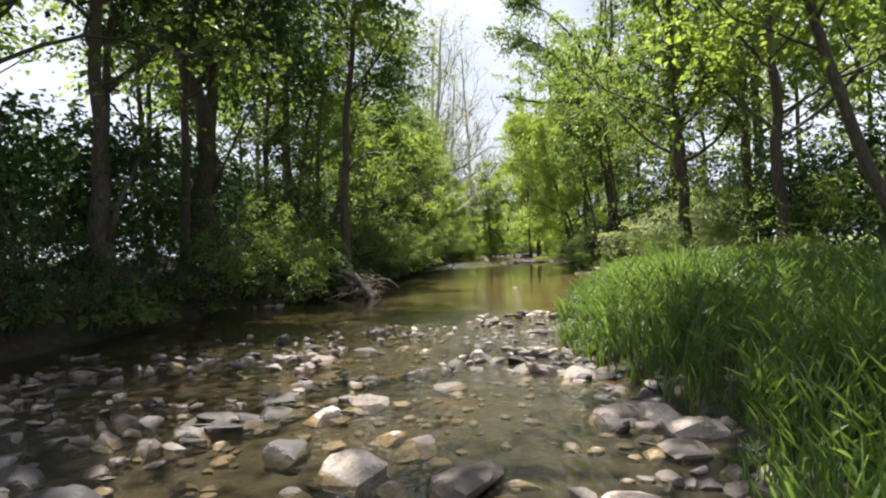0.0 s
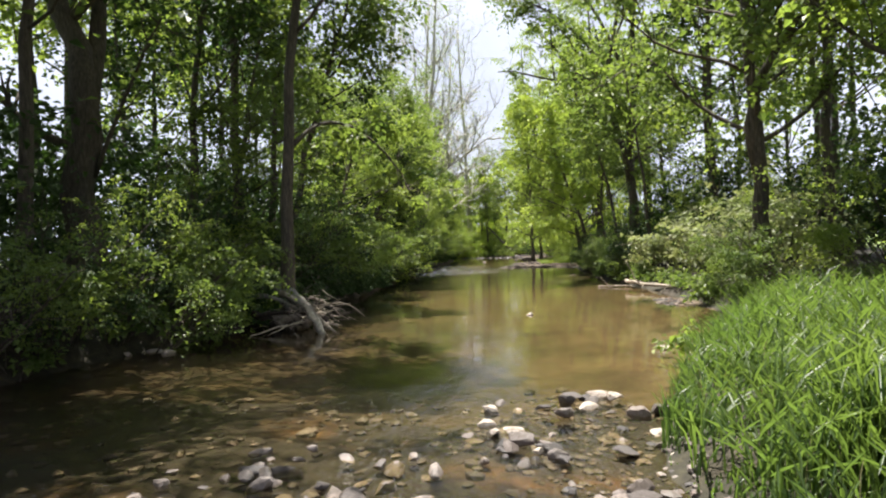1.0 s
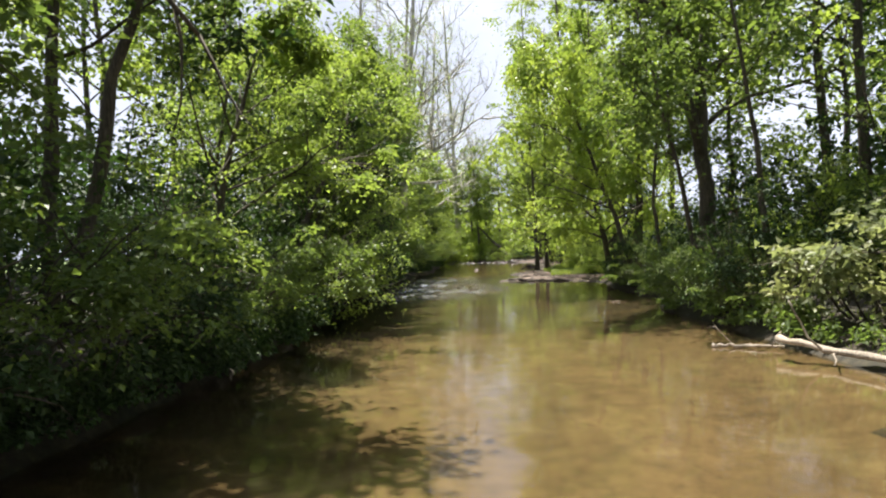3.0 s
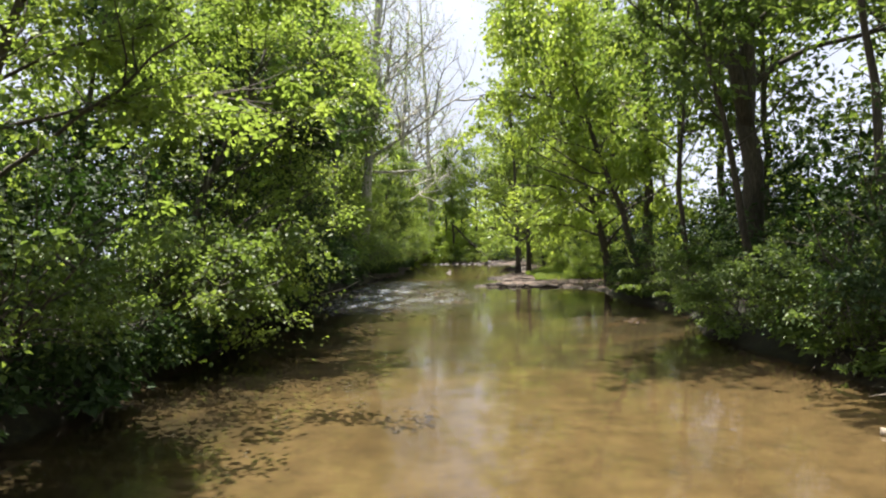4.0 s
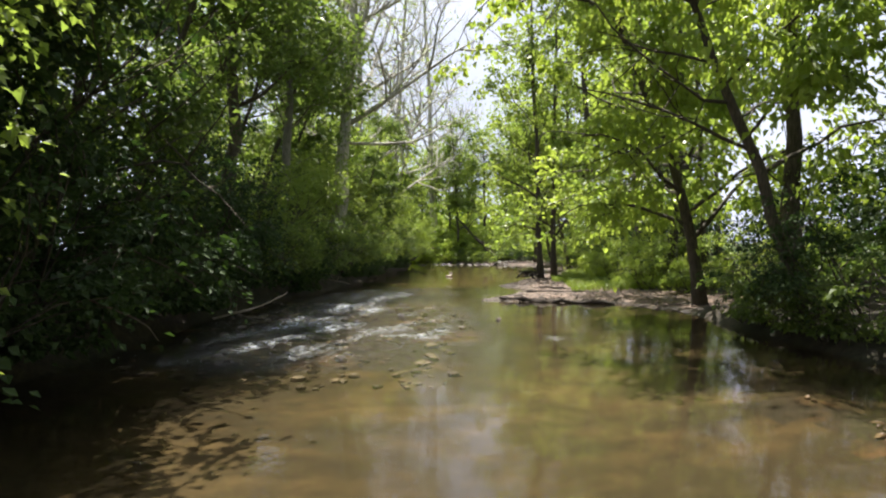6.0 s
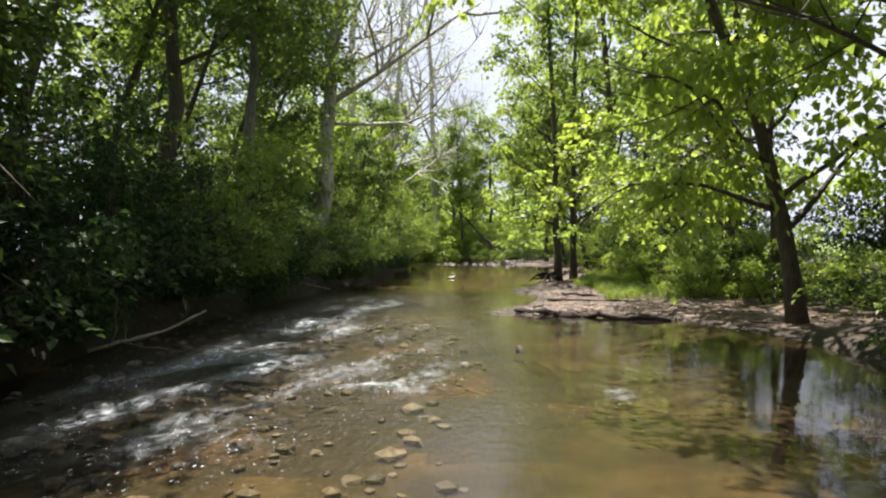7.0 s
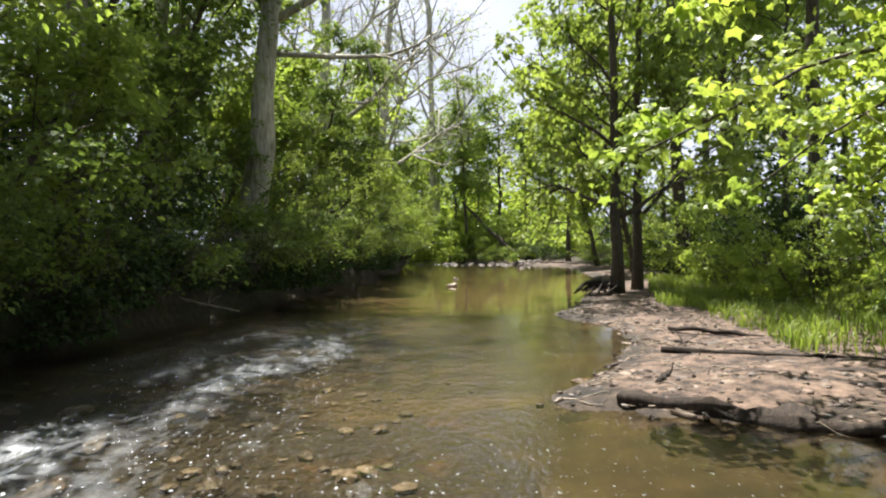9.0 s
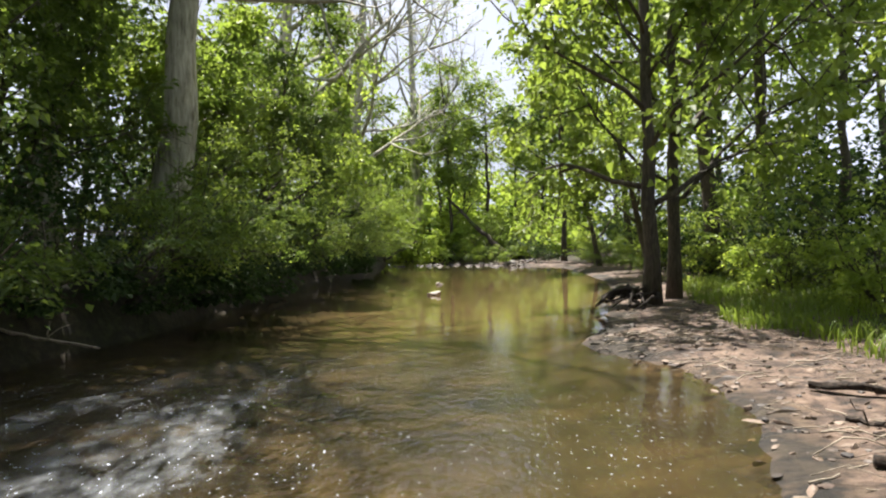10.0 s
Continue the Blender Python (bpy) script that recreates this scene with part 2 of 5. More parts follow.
def unit(a):
    return a / np.maximum(np.linalg.norm(a, axis=-1, keepdims=True), 1e-9)


def tube(bag, pts, radii, sides=7, knots=0.08):
    """A tapered, slightly uneven round limb along pts."""
    pts, radii = np.asarray(pts, float), np.asarray(radii, float)
    n = len(pts)
    tan = unit(np.gradient(pts, axis=0))
    ref = np.array([1.0, 0.13, 0.07]) if abs(tan[0][0]) < 0.8 else np.array([0.1, 1.0, 0.05])
    side = unit(np.cross(tan, ref))
    up = np.cross(side, tan)
    a = np.linspace(0, 2 * np.pi, sides, endpoint=False)
    r = radii[:, None] * (1 + knots * RNG.standard_normal((n, sides)))
    ring = pts[:, None, :] + r[..., None] * (np.cos(a)[None, :, None] * side[:, None, :] + np.sin(a)[None, :, None] * up[:, None, :])
    v = ring.reshape(-1, 3)
    i = np.arange(n - 1)[:, None] * sides
    k = np.arange(sides)[None, :]
    k2 = (k + 1) % sides
    f = np.stack([i + k, i + k2, i + sides + k2, i + sides + k], -1).reshape(-1, 4)
    v = np.concatenate([v, pts[:1], pts[-1:]])
    ends = [[n * sides, (j + 1) % sides, j] for j in range(sides)] + [[n * sides + 1, (n - 1) * sides + j, (n - 1) * sides + (j + 1) % sides] for j in range(sides)]
    base = bag.n
    bag.add(v, f)
    bag.f.append(np.asarray(ends) + base)


def leaves(bag, pos, along, nrm, length, width, fold=0.22, full=False):
    """Many folded leaves: lozenges of two triangles each, or fuller ovals of four."""
    along = unit(along)
    side = unit(np.cross(nrm, along))
    up = np.cross(along, side)
    L, W = length[:, None], width[:, None]
    i = np.arange(len(pos))[:, None]
    if full:
        a, b = pos + along * L * 0.28, pos + along * L * 0.66 - up * L * 0.04
        sa, sb = side * W * 0.5 + 0, side * W * 0.40
        ua, ub = up * W * fold, up * W * fold * 0.7
        v = np.stack([pos, a + sa + ua, b + sb + ub, pos + along * L - up * L * 0.14, b - sb + ub, a - sa + ua], 1)
        f = np.concatenate([i * 6 + np.array([[0, 1, 2, 3]]), i * 6 + np.array([[0, 3, 4, 5]])], 0)
    else:
        mid = pos + along * L * 0.45
        v = np.stack([pos, mid + side * W * 0.5 + up * W * fold, pos + along * L - up * L * 0.12, mid - side * W * 0.5 + up * W * fold], 1)
        f = np.concatenate([i * 4 + np.array([[0, 1, 2]]), i * 4 + np.array([[0, 2, 3]])], 0)
    bag.add(v, f)


def lobed_leaves(bag, pos, along, nrm, length):
    """Five-lobed maple leaves, drooping a little at the lobes."""
    along = unit(along)
    side = unit(np.cross(nrm, along))
    up = np.cross(along, side)
    ang = np.radians([180, 118, 100, 62, 38, 18, 0, -18, -38, -62, -100, -118])
    rad = np.array([0.08, 0.56, 0.46, 0.82, 0.60, 0.66, 1.0, 0.66, 0.60, 0.82, 0.46, 0.56])
    ring = [pos + length[:, None] * r * (along * math.cos(a) + side * math.sin(a) - up * 0.22 * r * r) for a, r in zip(ang, rad)]
    v = np.stack([pos + along * length[:, None] * 0.1 + up * length[:, None] * 0.04, *ring], 1)
    k = np.arange(12)
    tri = np.stack([np.zeros(12, int), 1 + k, 1 + (k + 1) % 12], 1)
    bag.add(v, (np.arange(len(pos))[:, None, None] * 13 + tri[None]).reshape(-1, 3))


def spray(bag, centres, per, radius, leaf, flat=0.5, hang=0.25, style="", low=-99.0):
    """Clumps of leaves round twig ends, each clump tilted as one."""
    n = len(centres) * per
    c = np.repeat(centres, per, 0)
    size = np.repeat(RNG.uniform(0.5, 1.3, (len(centres), 1)), per, 0)
    off = RNG.standard_normal((n, 3)) * radius * size * np.array([1, 1, flat])
    tilt = np.repeat(RNG.standard_normal((len(centres), 3)) * 0.35, per, 0)
    off[:, 2] += off[:, 0] * tilt[:, 0] + off[:, 1] * tilt[:, 1] - 0.35 * (off[:, 0] ** 2 + off[:, 1] ** 2) / radius
    pos = c + off
    along = unit(off * np.array([1, 1, 0.3])) + RNG.standard_normal((n, 3)) * 0.5 + np.array([0, 0, -hang])
    nrm = np.array([0, 0, 1.0]) + RNG.standard_normal((n, 3)) * 0.4 - tilt * np.array([1, 1, 0])
    s = leaf * RNG.uniform(0.6, 1.35, n)
    keep = pos[:, 2] > low
    pos, along, nrm, s, n = pos[keep], along[keep], nrm[keep], s[keep], int(keep.sum())
    if style == "lobed":
        lobed_leaves(bag, pos, along, nrm, s)
    else:
        leaves(bag, pos, along, nrm, s, s * RNG.uniform(0.55, 0.9, n), full=style == "full")


def bend(p0, p1, sag=0.0, wob=0.0, n=7):
    t = np.linspace(0, 1, n)[:, None]
    p0, p1 = np.asarray(p0, float), np.asarray(p1, float)
    size = np.linalg.norm(p1 - p0)
    p = p0 + (p1 - p0) * t
    p[:, 2] += sag * size * 4 * (t * (1 - t))[:, 0]
    if wob:
        w = np.cumsum(RNG.standard_normal((n, 3)) * wob * size / n, 0)
        w -= t * w[-1]
        p += w
    return p


def grow(wood, start, heading, length, radius, depth, tips, droop=0.0, spread=0.7, kids=5, rise=0.25, bare=False):
    """One limb with its side shoots; collects the places where leaves sit."""
    heading = unit(np.asarray(heading, float))
    n = 7 if radius > 0.05 else 5 if radius > 0.015 else 4
    pts, d = [np.asarray(start, float)], heading
    for i in range(n - 1):
        d = unit(d + RNG.standard_normal(3) * 0.16 + np.array([0, 0, rise * 0.3 - droop * 0.35 * i / n]))
        pts.append(pts[-1] + d * length / (n - 1))
    pts = np.array(pts)
    if depth > (1 if bare == "stems" else 0) or not bare:
        tube(wood, pts, radius * np.linspace(1, 0.3, n), 7 if radius > 0.08 else 4 if radius > 0.036 else 3)
    if depth == 0:
        tips.append(pts[1:])
        return
    tips.append(pts[-2:])
    for k in range(kids):
        f = RNG.uniform(0.3, 1.0)
        i = min(int(f * (n - 1)), n - 2)
        p = pts[i] + (pts[i + 1] - pts[i]) * (f * (n - 1) - i)
        t = unit(pts[i + 1] - pts[i])
        h = t * 0.7 + RNG.standard_normal(3) * spread + np.array([0, 0, 0.12 - droop * 0.7])
        grow(wood, p, h, length * RNG.uniform(0.35, 0.6), radius * (0.55 if depth > 1 else 0.4), depth - 1, tips, droop, spread, max(2, kids - 1), rise, bare)


def clumped(c, size, share):
    """Keeps the given share of twigs, in clumps of about the given size with gaps between."""
    v = np.zeros(len(c))
    for k in range(6):
        v += np.sin(c @ (unit(RNG.standard_normal(3)) * np.array([1, 1, 1.7]) * 6.28 / size * RNG.uniform(0.4, 1.0)) + RNG.uniform(0, 6.28))
    v += RNG.standard_normal(len(c)) * 0.35
    return c[v > np.quantile(v, 1 - share)]


def clear_of_stream(c, base):
    """Leaves the open middle of the stream free of twigs."""
    x, y, z = (c + base).T
    middle = (np.abs(x - (0.9 + 0.067 * y)) < 3.5) & (z < 5.5) & (y < 80)
    riffle = (x > 2) & (x < 10.2) & (z < 8.5) & (y > 56) & (y < 67)
    pool = (x > np.interp(y, [44, 50, 56], [-0.6, -1.6, -1.6])) & (x < 5) & (z < 6.5) & (y > 43) & (y < 58)
    return c[~(middle | riffle | pool)]


def tree(name, label, trunk, r0, bark, leaf_mat, limbs=10, first=0.4, reach=4.0, leaf=0.18, per=9, blob=0.45, droop=0.0, rise=0.5, kids=4, side=None, extra=(), depth=1, flat=0.5, hang=0.25, category="tree", group="", bare=False, boughs=(), roof=0.3, style=""):
    """A tree from its trunk's line in world metres: trunk with limbs, and a crown of single leaves."""
    trunk = np.asarray(trunk, float)
    base = trunk[0].copy()
    line = trunk - base
    t = np.linspace(0, 1, 12)
    own = np.linspace(0, 1, len(line))
    pts = np.stack([np.interp(t, own, line[:, k]) for k in range(3)], 1)
    pts[1:-1] += RNG.standard_normal((10, 3)) * r0 * 0.25 * np.array([1, 1, 0])
    rad = r0 * (1 - 0.78 * t)
    rad[0] *= 1.45
    pts[0, 2] -= 0.5
    wood, tips, crown = Bag(), [], Bag()
    tube(wood, pts, rad, 11, 0.05)
    tall = np.linalg.norm(line[-1])
    for k in range(limbs):
        f = first + (1 - first) * (k + RNG.uniform(0, 0.8)) / limbs
        f = min(f, 0.99)
        p = np.array([np.interp(f, t, pts[:, j]) for j in range(3)])
        az = k * 2.4 + RNG.uniform(-0.4, 0.4)
        h = np.array([math.cos(az), math.sin(az), rise * RNG.uniform(0.6, 1.3) + 0.6 * (f - first)])
        if side is not None:
            h[:2] = h[:2] * 0.8 + np.asarray(side) * 0.7
        grow(wood, p, h, reach * (1.15 - 0.6 * (f - first) / (1 - first)) * RNG.uniform(0.75, 1.2), max(0.02, np.interp(f, t, rad) * 0.45), depth, tips, droop, 0.6, kids, 0.25, bare)
    for e in extra:
        grow(wood, np.asarray(e[0], float) - base, np.asarray(e[1], float) - np.asarray(e[0], float), np.linalg.norm(np.asarray(e[1], float) - np.asarray(e[0], float)), e[2], 1, tips if e[3] else [], droop, 0.55, 4, 0.1)
    for line, thick, shoots in boughs:
        q = np.asarray(line, float) - base
        t = np.linspace(0, 1, 14)
        own = np.linspace(0, 1, len(q))
        q = np.stack([np.interp(t, own, q[:, k]) for k in range(3)], 1)
        q[1:-1] = (q[:-2] + 2 * q[1:-1] + q[2:]) / 4 + RNG.standard_normal((12, 3)) * thick * 0.2
        tube(wood, q, thick * np.linspace(1, 0.3, 14), 7)
        for k in range(shoots):
            i = int(RNG.integers(5, 14))
            grow(wood, q[i], unit(q[-1] - q[-4]) + RNG.standard_normal(3) * 0.6, RNG.uniform(0.8, 1.6) * (1 if shoots < 9 else 1.5), thick * 0.3, 0, tips, droop)
    root = new(name)
    root.location = base
    tagged(root, label, category, group)
    part("trunk", wood, bark, root)
    if tips and per:
        c = clumped(clear_of_stream(np.concatenate(tips), base), 2.4, 0.46)
        spray(crown, c, max(1, round(per * 1.5)), blob * 0.9, leaf * 1.08, flat * 0.36, hang, style)
        high = clear_of_stream(np.concatenate(tips), base)
        high = high[(high[:, 2] + base[2] > 7.0) & (RNG.uniform(0, 1, len(high)) < roof)]
        if len(high):
            spray(crown, high, 8, 0.55, 0.28, 0.5, hang)
        part("crown", crown, leaf_mat, root, smooth=False)
    return root


def shrub(name, label, base, height, width, leaf_mat, stems=9, leaf=0.12, per=26, blob=0.33, lean=(0, 0), group="", droop=0.6, bark=None, style="", floor=0.45, twigs=True):
    """A many-stemmed bush that arches outwards."""
    wood, tips, crown = Bag(), [], Bag()
    for k in range(stems):
        az = k * 2.4 + RNG.uniform(-0.4, 0.4)
        o = RNG.uniform(0.25, 1.0)
        h = np.array([math.cos(az) * o * width / height + lean[0], math.sin(az) * o * width / height + lean[1], 1.0])
        grow(wood, (math.cos(az) * 0.2, math.sin(az) * 0.2, -0.25), h, height * RNG.uniform(0.6, 1.2), 0.035, 2, tips, droop, 0.65, 4, 0.1, True if twigs else "stems")
    root = new(name)
    root.location = base
    tagged(root, label, "shrub", group)
    stemwork = part("branchwork", wood, bark or BARK, root)
    if not twigs:
        tagged(stemwork, kind="stuff")
    c = np.concatenate(tips)
    c = c[c[:, 2] > floor + 0.25 * RNG.standard_normal(len(c))]
    spray(crown, clumped(c, 1.3, 0.36), round(per * 1.55), blob * 0.92, leaf * 1.28, 0.17, 0.3, style, 0.05)
    part("foliage", crown, leaf_mat, root, smooth=False)
    return root


# ---- the lie of the land ----
LEFT = np.array([(-9, -60), (-8.5, -10), (-8, 10), (-7.6, 16), (-6.2, 21), (-4.6, 26), (-3.9, 32), (-3.0, 40), (-3.3, 48), (-3.2, 56), (-3.0, 64), (-2.2, 72), (-0.5, 81), (0.1, 90), (1.5, 100), (2.5, 115), (3.0, 128), (0, 142), (-14, 165), (-40, 200)], float)
RIGHT = np.array([(2.2, -60), (2.4, -10), (2.7, 2.6), (3.3, 4.8), (3.0, 7.2), (2.7, 9.5), (3.2, 13), (4.3, 15.5), (5.7, 18), (8.5, 22), (10, 28), (10.3, 34), (10.5, 40), (10.6, 46), (12.5, 51), (12.4, 58), (12.9, 62.7), (11.8, 66), (10.8, 66.8), (8.3, 67.6), (6.5, 68.4), (6.5, 68.9), (7.7, 70.3), (9, 73), (9.4, 75.3), (8.6, 77), (8.5, 78), (9.7, 80), (11.2, 84.5), (12.6, 88), (14.5, 95), (16, 105), (16.5, 112), (13.5, 117), (10, 122), (7.5, 130), (6, 142), (-8, 168), (-34, 203)], float)


def dist_line(x, y, line):
    best = np.full(x.shape, 1e9)
    for (ax, ay), (bx, by) in zip(line[:-1], line[1:]):
        dx, dy = bx - ax, by - ay
        t = np.clip(((x - ax) * dx + (y - ay) * dy) / (dx * dx + dy * dy), 0, 1)
        best = np.minimum(best, np.hypot(x - ax - t * dx, y - ay - t * dy))
    return best


def waves(x, y, scale, seed):
    """Cheap smooth unevenness from a few sines, about -1 to 1."""
    r = np.random.default_rng(seed)
    out = np.zeros_like(x)
    for k in range(7):
        a, p = r.uniform(0, np.pi), r.uniform(0, 6.28)
        w = scale * r.uniform(0.6, 2.2)
        out += np.sin((x * np.cos(a) + y * np.sin(a)) * w + p) / 7 * 1.8
    return out


def smooth(a, b, v):
    t = np.clip((v - a) / (b - a), 0, 1)
    return t * t * (3 - 2 * t)


def land(x, y):
    """Height of the ground, and the kind: 0 soil, 1 bed, 2 mud bar, 3 meadow."""
    x, y = np.asarray(x, float), np.asarray(y, float)
    xl, xr = np.interp(y, LEFT[:, 1], LEFT[:, 0]), np.interp(y, RIGHT[:, 1], RIGHT[:, 0])
    dl, dr = dist_line(x, y, LEFT), dist_line(x, y, RIGHT)
    wet = (x > xl) & (x < xr)
    d = np.minimum(dl, dr)
    riffle = np.maximum(smooth(-30, -2, y) * (1 - smooth(13, 18, y + 0.35 * x)), smooth(54, 58, y) * (1 - smooth(67, 73, y + 0.4 * x)) * (1 - smooth(5.0, 7.5, x)))
    riffle = np.maximum(riffle, 0.9 * smooth(110, 117, y))
    deep = 0.36 * (1 - np.exp(-d / 1.5)) * (1 - 0.72 * riffle)
    bed = -0.02 - deep + 0.05 * waves(x, y, 0.9, 1) * (1 - np.exp(-d)) + 0.015 * waves(x, y, 3.5, 2)
    shoal = (0.78 + 0.3 * waves(x * 0.6, y, 3.0, 17)) * 0.34 * np.exp(-((x - 8.9) / 1.0) ** 2 - ((y - 29) / 2.2) ** 2) + (0.78 + 0.3 * waves(x * 0.6, y, 3.0, 18)) * 0.36 * np.exp(-((x - 9.8) / 0.9) ** 2 - ((y - 50.0) / 3.0) ** 2)
    bed = np.minimum(bed + shoal, 0.03 + 0.02 * waves(x, y, 3.0, 15))
    steep = np.interp(y, [0, 40, 52, 118, 130], [1.05, 1.05, 1.4, 1.4, 1.0]) * (1 - np.exp(-dl / np.interp(y, [40, 52], [0.7, 0.38]))) + 0.05 * np.minimum(dl, 14) + 0.12 * waves(x, y, 0.7, 3) * smooth(0, 1.5, dl)
    bar = smooth(61, 63.5, y) * (1 - smooth(124, 132, y))
    low = 0.03 + 0.09 * (1 - np.exp(-dr / 0.8)) + 0.02 * dr + 0.05 * waves(x * 0.35, y, 2.2, 4) * smooth(0, 0.6, dr) + 0.012 * waves(x * 0.6, y, 7.5, 14) * smooth(0, 0.4, dr) + 0.5 * smooth(6, 11, dr)
    tall = np.interp(y, [0, 20, 26, 60, 64, 130, 145], [0.42, 0.42, 0.62, 0.7, 0.5, 0.5, 0.9])
    side = tall * (1 - np.exp(-dr / 0.8)) + 0.03 * np.minimum(dr, 14) + 0.08 * waves(x, y, 0.8, 5) * smooth(0, 1.5, dr)
    rightside = side * (1 - bar) + low * bar
    left = x < (xl + xr) / 2
    z = np.where(wet, bed, np.where(left, steep, rightside))
    kind = np.where(wet, 1, np.where(left, 0, np.where((bar > 0.5) & (dr < 5.5 + waves(x, y, 1.1, 6)), 2, 0)))
    kind = np.where(~wet & (d > 24 + 5 * waves(x, y, 0.16, 8)), 3, kind)
    kind = np.where(wet & (shoal > 0.2 + 0.08 * waves(x, y, 2.2, 16)), 4, kind)
    kind = np.where(wet & (riffle + 0.25 * waves(x, y, 1.3, 7) > 0.5), 4, kind)
    return z, kind


def height(x, y):
    return float(land(np.array([x]), np.array([y]))[0][0])


def stretch(inner, outer_lo, outer_hi):
    lo, hi, step = [inner[0]], [inner[-1]], 0.3
    while lo[-1] > outer_lo:
        step *= 1.12
        lo.append(lo[-1] - step)
    step = 0.3
    while hi[-1] < outer_hi:
        step *= 1.12
        hi.append(hi[-1] + step)
    return np.array(lo[:0:-1] + list(inner) + hi[1:])


def sheet(bag, xs, ys, z):
    X, Y = np.meshgrid(xs, ys)
    nx, ny = len(xs), len(ys)
    i = np.arange(ny - 1)[:, None] * nx + np.arange(nx - 1)[None, :]
    f = np.stack([i, i + 1, i + nx + 1, i + nx], -1).reshape(-1, 4)
    bag.add(np.stack([X, Y, z], -1), f)
    return X, Y, f


gx, gy = stretch(np.arange(-10, 17.01, 0.27), -900, 900), stretch(np.arange(-4, 124, 0.32), -900, 1500)
GX, GY = np.meshgrid(gx, gy)
GZ, GK = land(GX, GY)
ground_bag = Bag()
_, _, gf = sheet(ground_bag, gx, gy, GZ)
gk = GK.ravel()[gf]
kinds = np.where((gk == 0).any(1), 0, np.where((gk == 2).any(1), 2, gk.max(1)))
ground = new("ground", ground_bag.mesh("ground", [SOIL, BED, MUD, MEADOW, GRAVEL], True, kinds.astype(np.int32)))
# bed darkening in place of tree shade: middle reach, left edge, upstream left half
silt_shade = np.maximum(0.37 * smooth(40, 46, GY) * (1 - smooth(80, 86, GY)), 0.4 * (1 - smooth(1.5, 4.5, GX - np.interp(GY, LEFT[:, 1], LEFT[:, 0]))) * smooth(15, 20, GY))
silt_shade = np.maximum(silt_shade, 0.33 * smooth(12, 15, GY) * (1 - smooth(24, 31, GY)) * (1 - smooth(2.0, 5.5, GX)))
silt_shade = np.where(GK == 2, 0.36 * (1 - smooth(0.05, 1.0, dist_line(GX, GY, RIGHT) + 0.35 * waves(GX, GY, 1.6, 51))) + 0.16 * (waves(GX * 0.5, GY, 2.4, 52) > 0.35), silt_shade)
ground.data.attributes.new("silt_shade", "FLOAT", "POINT").data.foreach_set("value", silt_shade.ravel().astype(np.float32))
tagged(ground, "dark leaf-littered stream banks, sandy bed and a pale mud bar", "ground", "", "structure")

wx, wy = np.arange(-11, 18.5, 0.2), np.concatenate([np.arange(-30, -2, 0.8), np.arange(-2, 92, 0.16), np.arange(92, 190, 0.7)])
wx = np.concatenate([np.arange(-60, -11, 1.2), wx])
WX, WY = np.meshgrid(wx, wy)
wl = np.interp(WY, LEFT[:, 1], LEFT[:, 0])
rap = smooth(-12, -2, WY) * (1 - smooth(14, 19, WY + 0.3 * WX)) * 0.3
band = np.exp(-((WX - (0.5 + 0.10 * (WY - 60))) / 3.1) ** 2) * smooth(52, 57, WY) * (1 - smooth(74, 80, WY))
cross = smooth(56, 59, WY) * (1 - smooth(65, 70, WY + 0.5 * (WX - 4))) * (1 - smooth(4.2, 6.6, WX)) * 0.8
rap = np.maximum(rap, np.maximum(band, cross))
foam = np.maximum(band, 0.85 * cross) * (0.74 + 0.36 * waves(WX * 1.5, WY, 1.6, 9))
foam = np.maximum(foam, 1.05 * np.exp(-((WX - 3.6) / 1.1) ** 2 - ((WY - 58.6 - 0.25 * np.sin(WX * 4)) / 0.4) ** 2))
foam = np.maximum(foam, 0.85 * np.exp(-((WX - 7.2) / 0.45) ** 2 - ((WY - 57.8) / 0.7) ** 2))
# faint foam over all rapids, also painting in pale sky reflection on the chop
foam = np.maximum(foam * (1 - 0.08 * smooth(61, 67, WY)), 0.45 * rap)
foam = np.maximum(foam, 0.3 * smooth(54, 58, WY) * (1 - smooth(72, 80, WY)) * (0.7 + 0.5 * waves(WX, WY, 0.8, 61)))
WZ = 0.05 * rap * waves(WX, WY, 3.4, 10) + 0.02 * rap * waves(WX, WY, 7.0, 11) + 0.002 * waves(WX, WY, 4.0, 12)
water_bag = Bag()
_, _, wf = sheet(water_bag, wx, wy, WZ)
keep = (land(WX, WY)[0].ravel()[wf].min(1) < 0.12)
water_bag.f = [wf[keep]]
water_mesh = water_bag.mesh("water", [WATER])
for key, val in (("rapid", rap), ("foam", foam)):
    at = water_mesh.attributes.new(key, "FLOAT", "POINT")
    at.data.foreach_set("value", val.ravel().astype(np.float32))
tagged(new("water", water_mesh), "shallow clear brown stream with ripples and riffles", "water", "", "structure")


# ---- trees beside the stream ----
def on(x, y, up=0.0):
    return (x, y, height(x, y) + up)


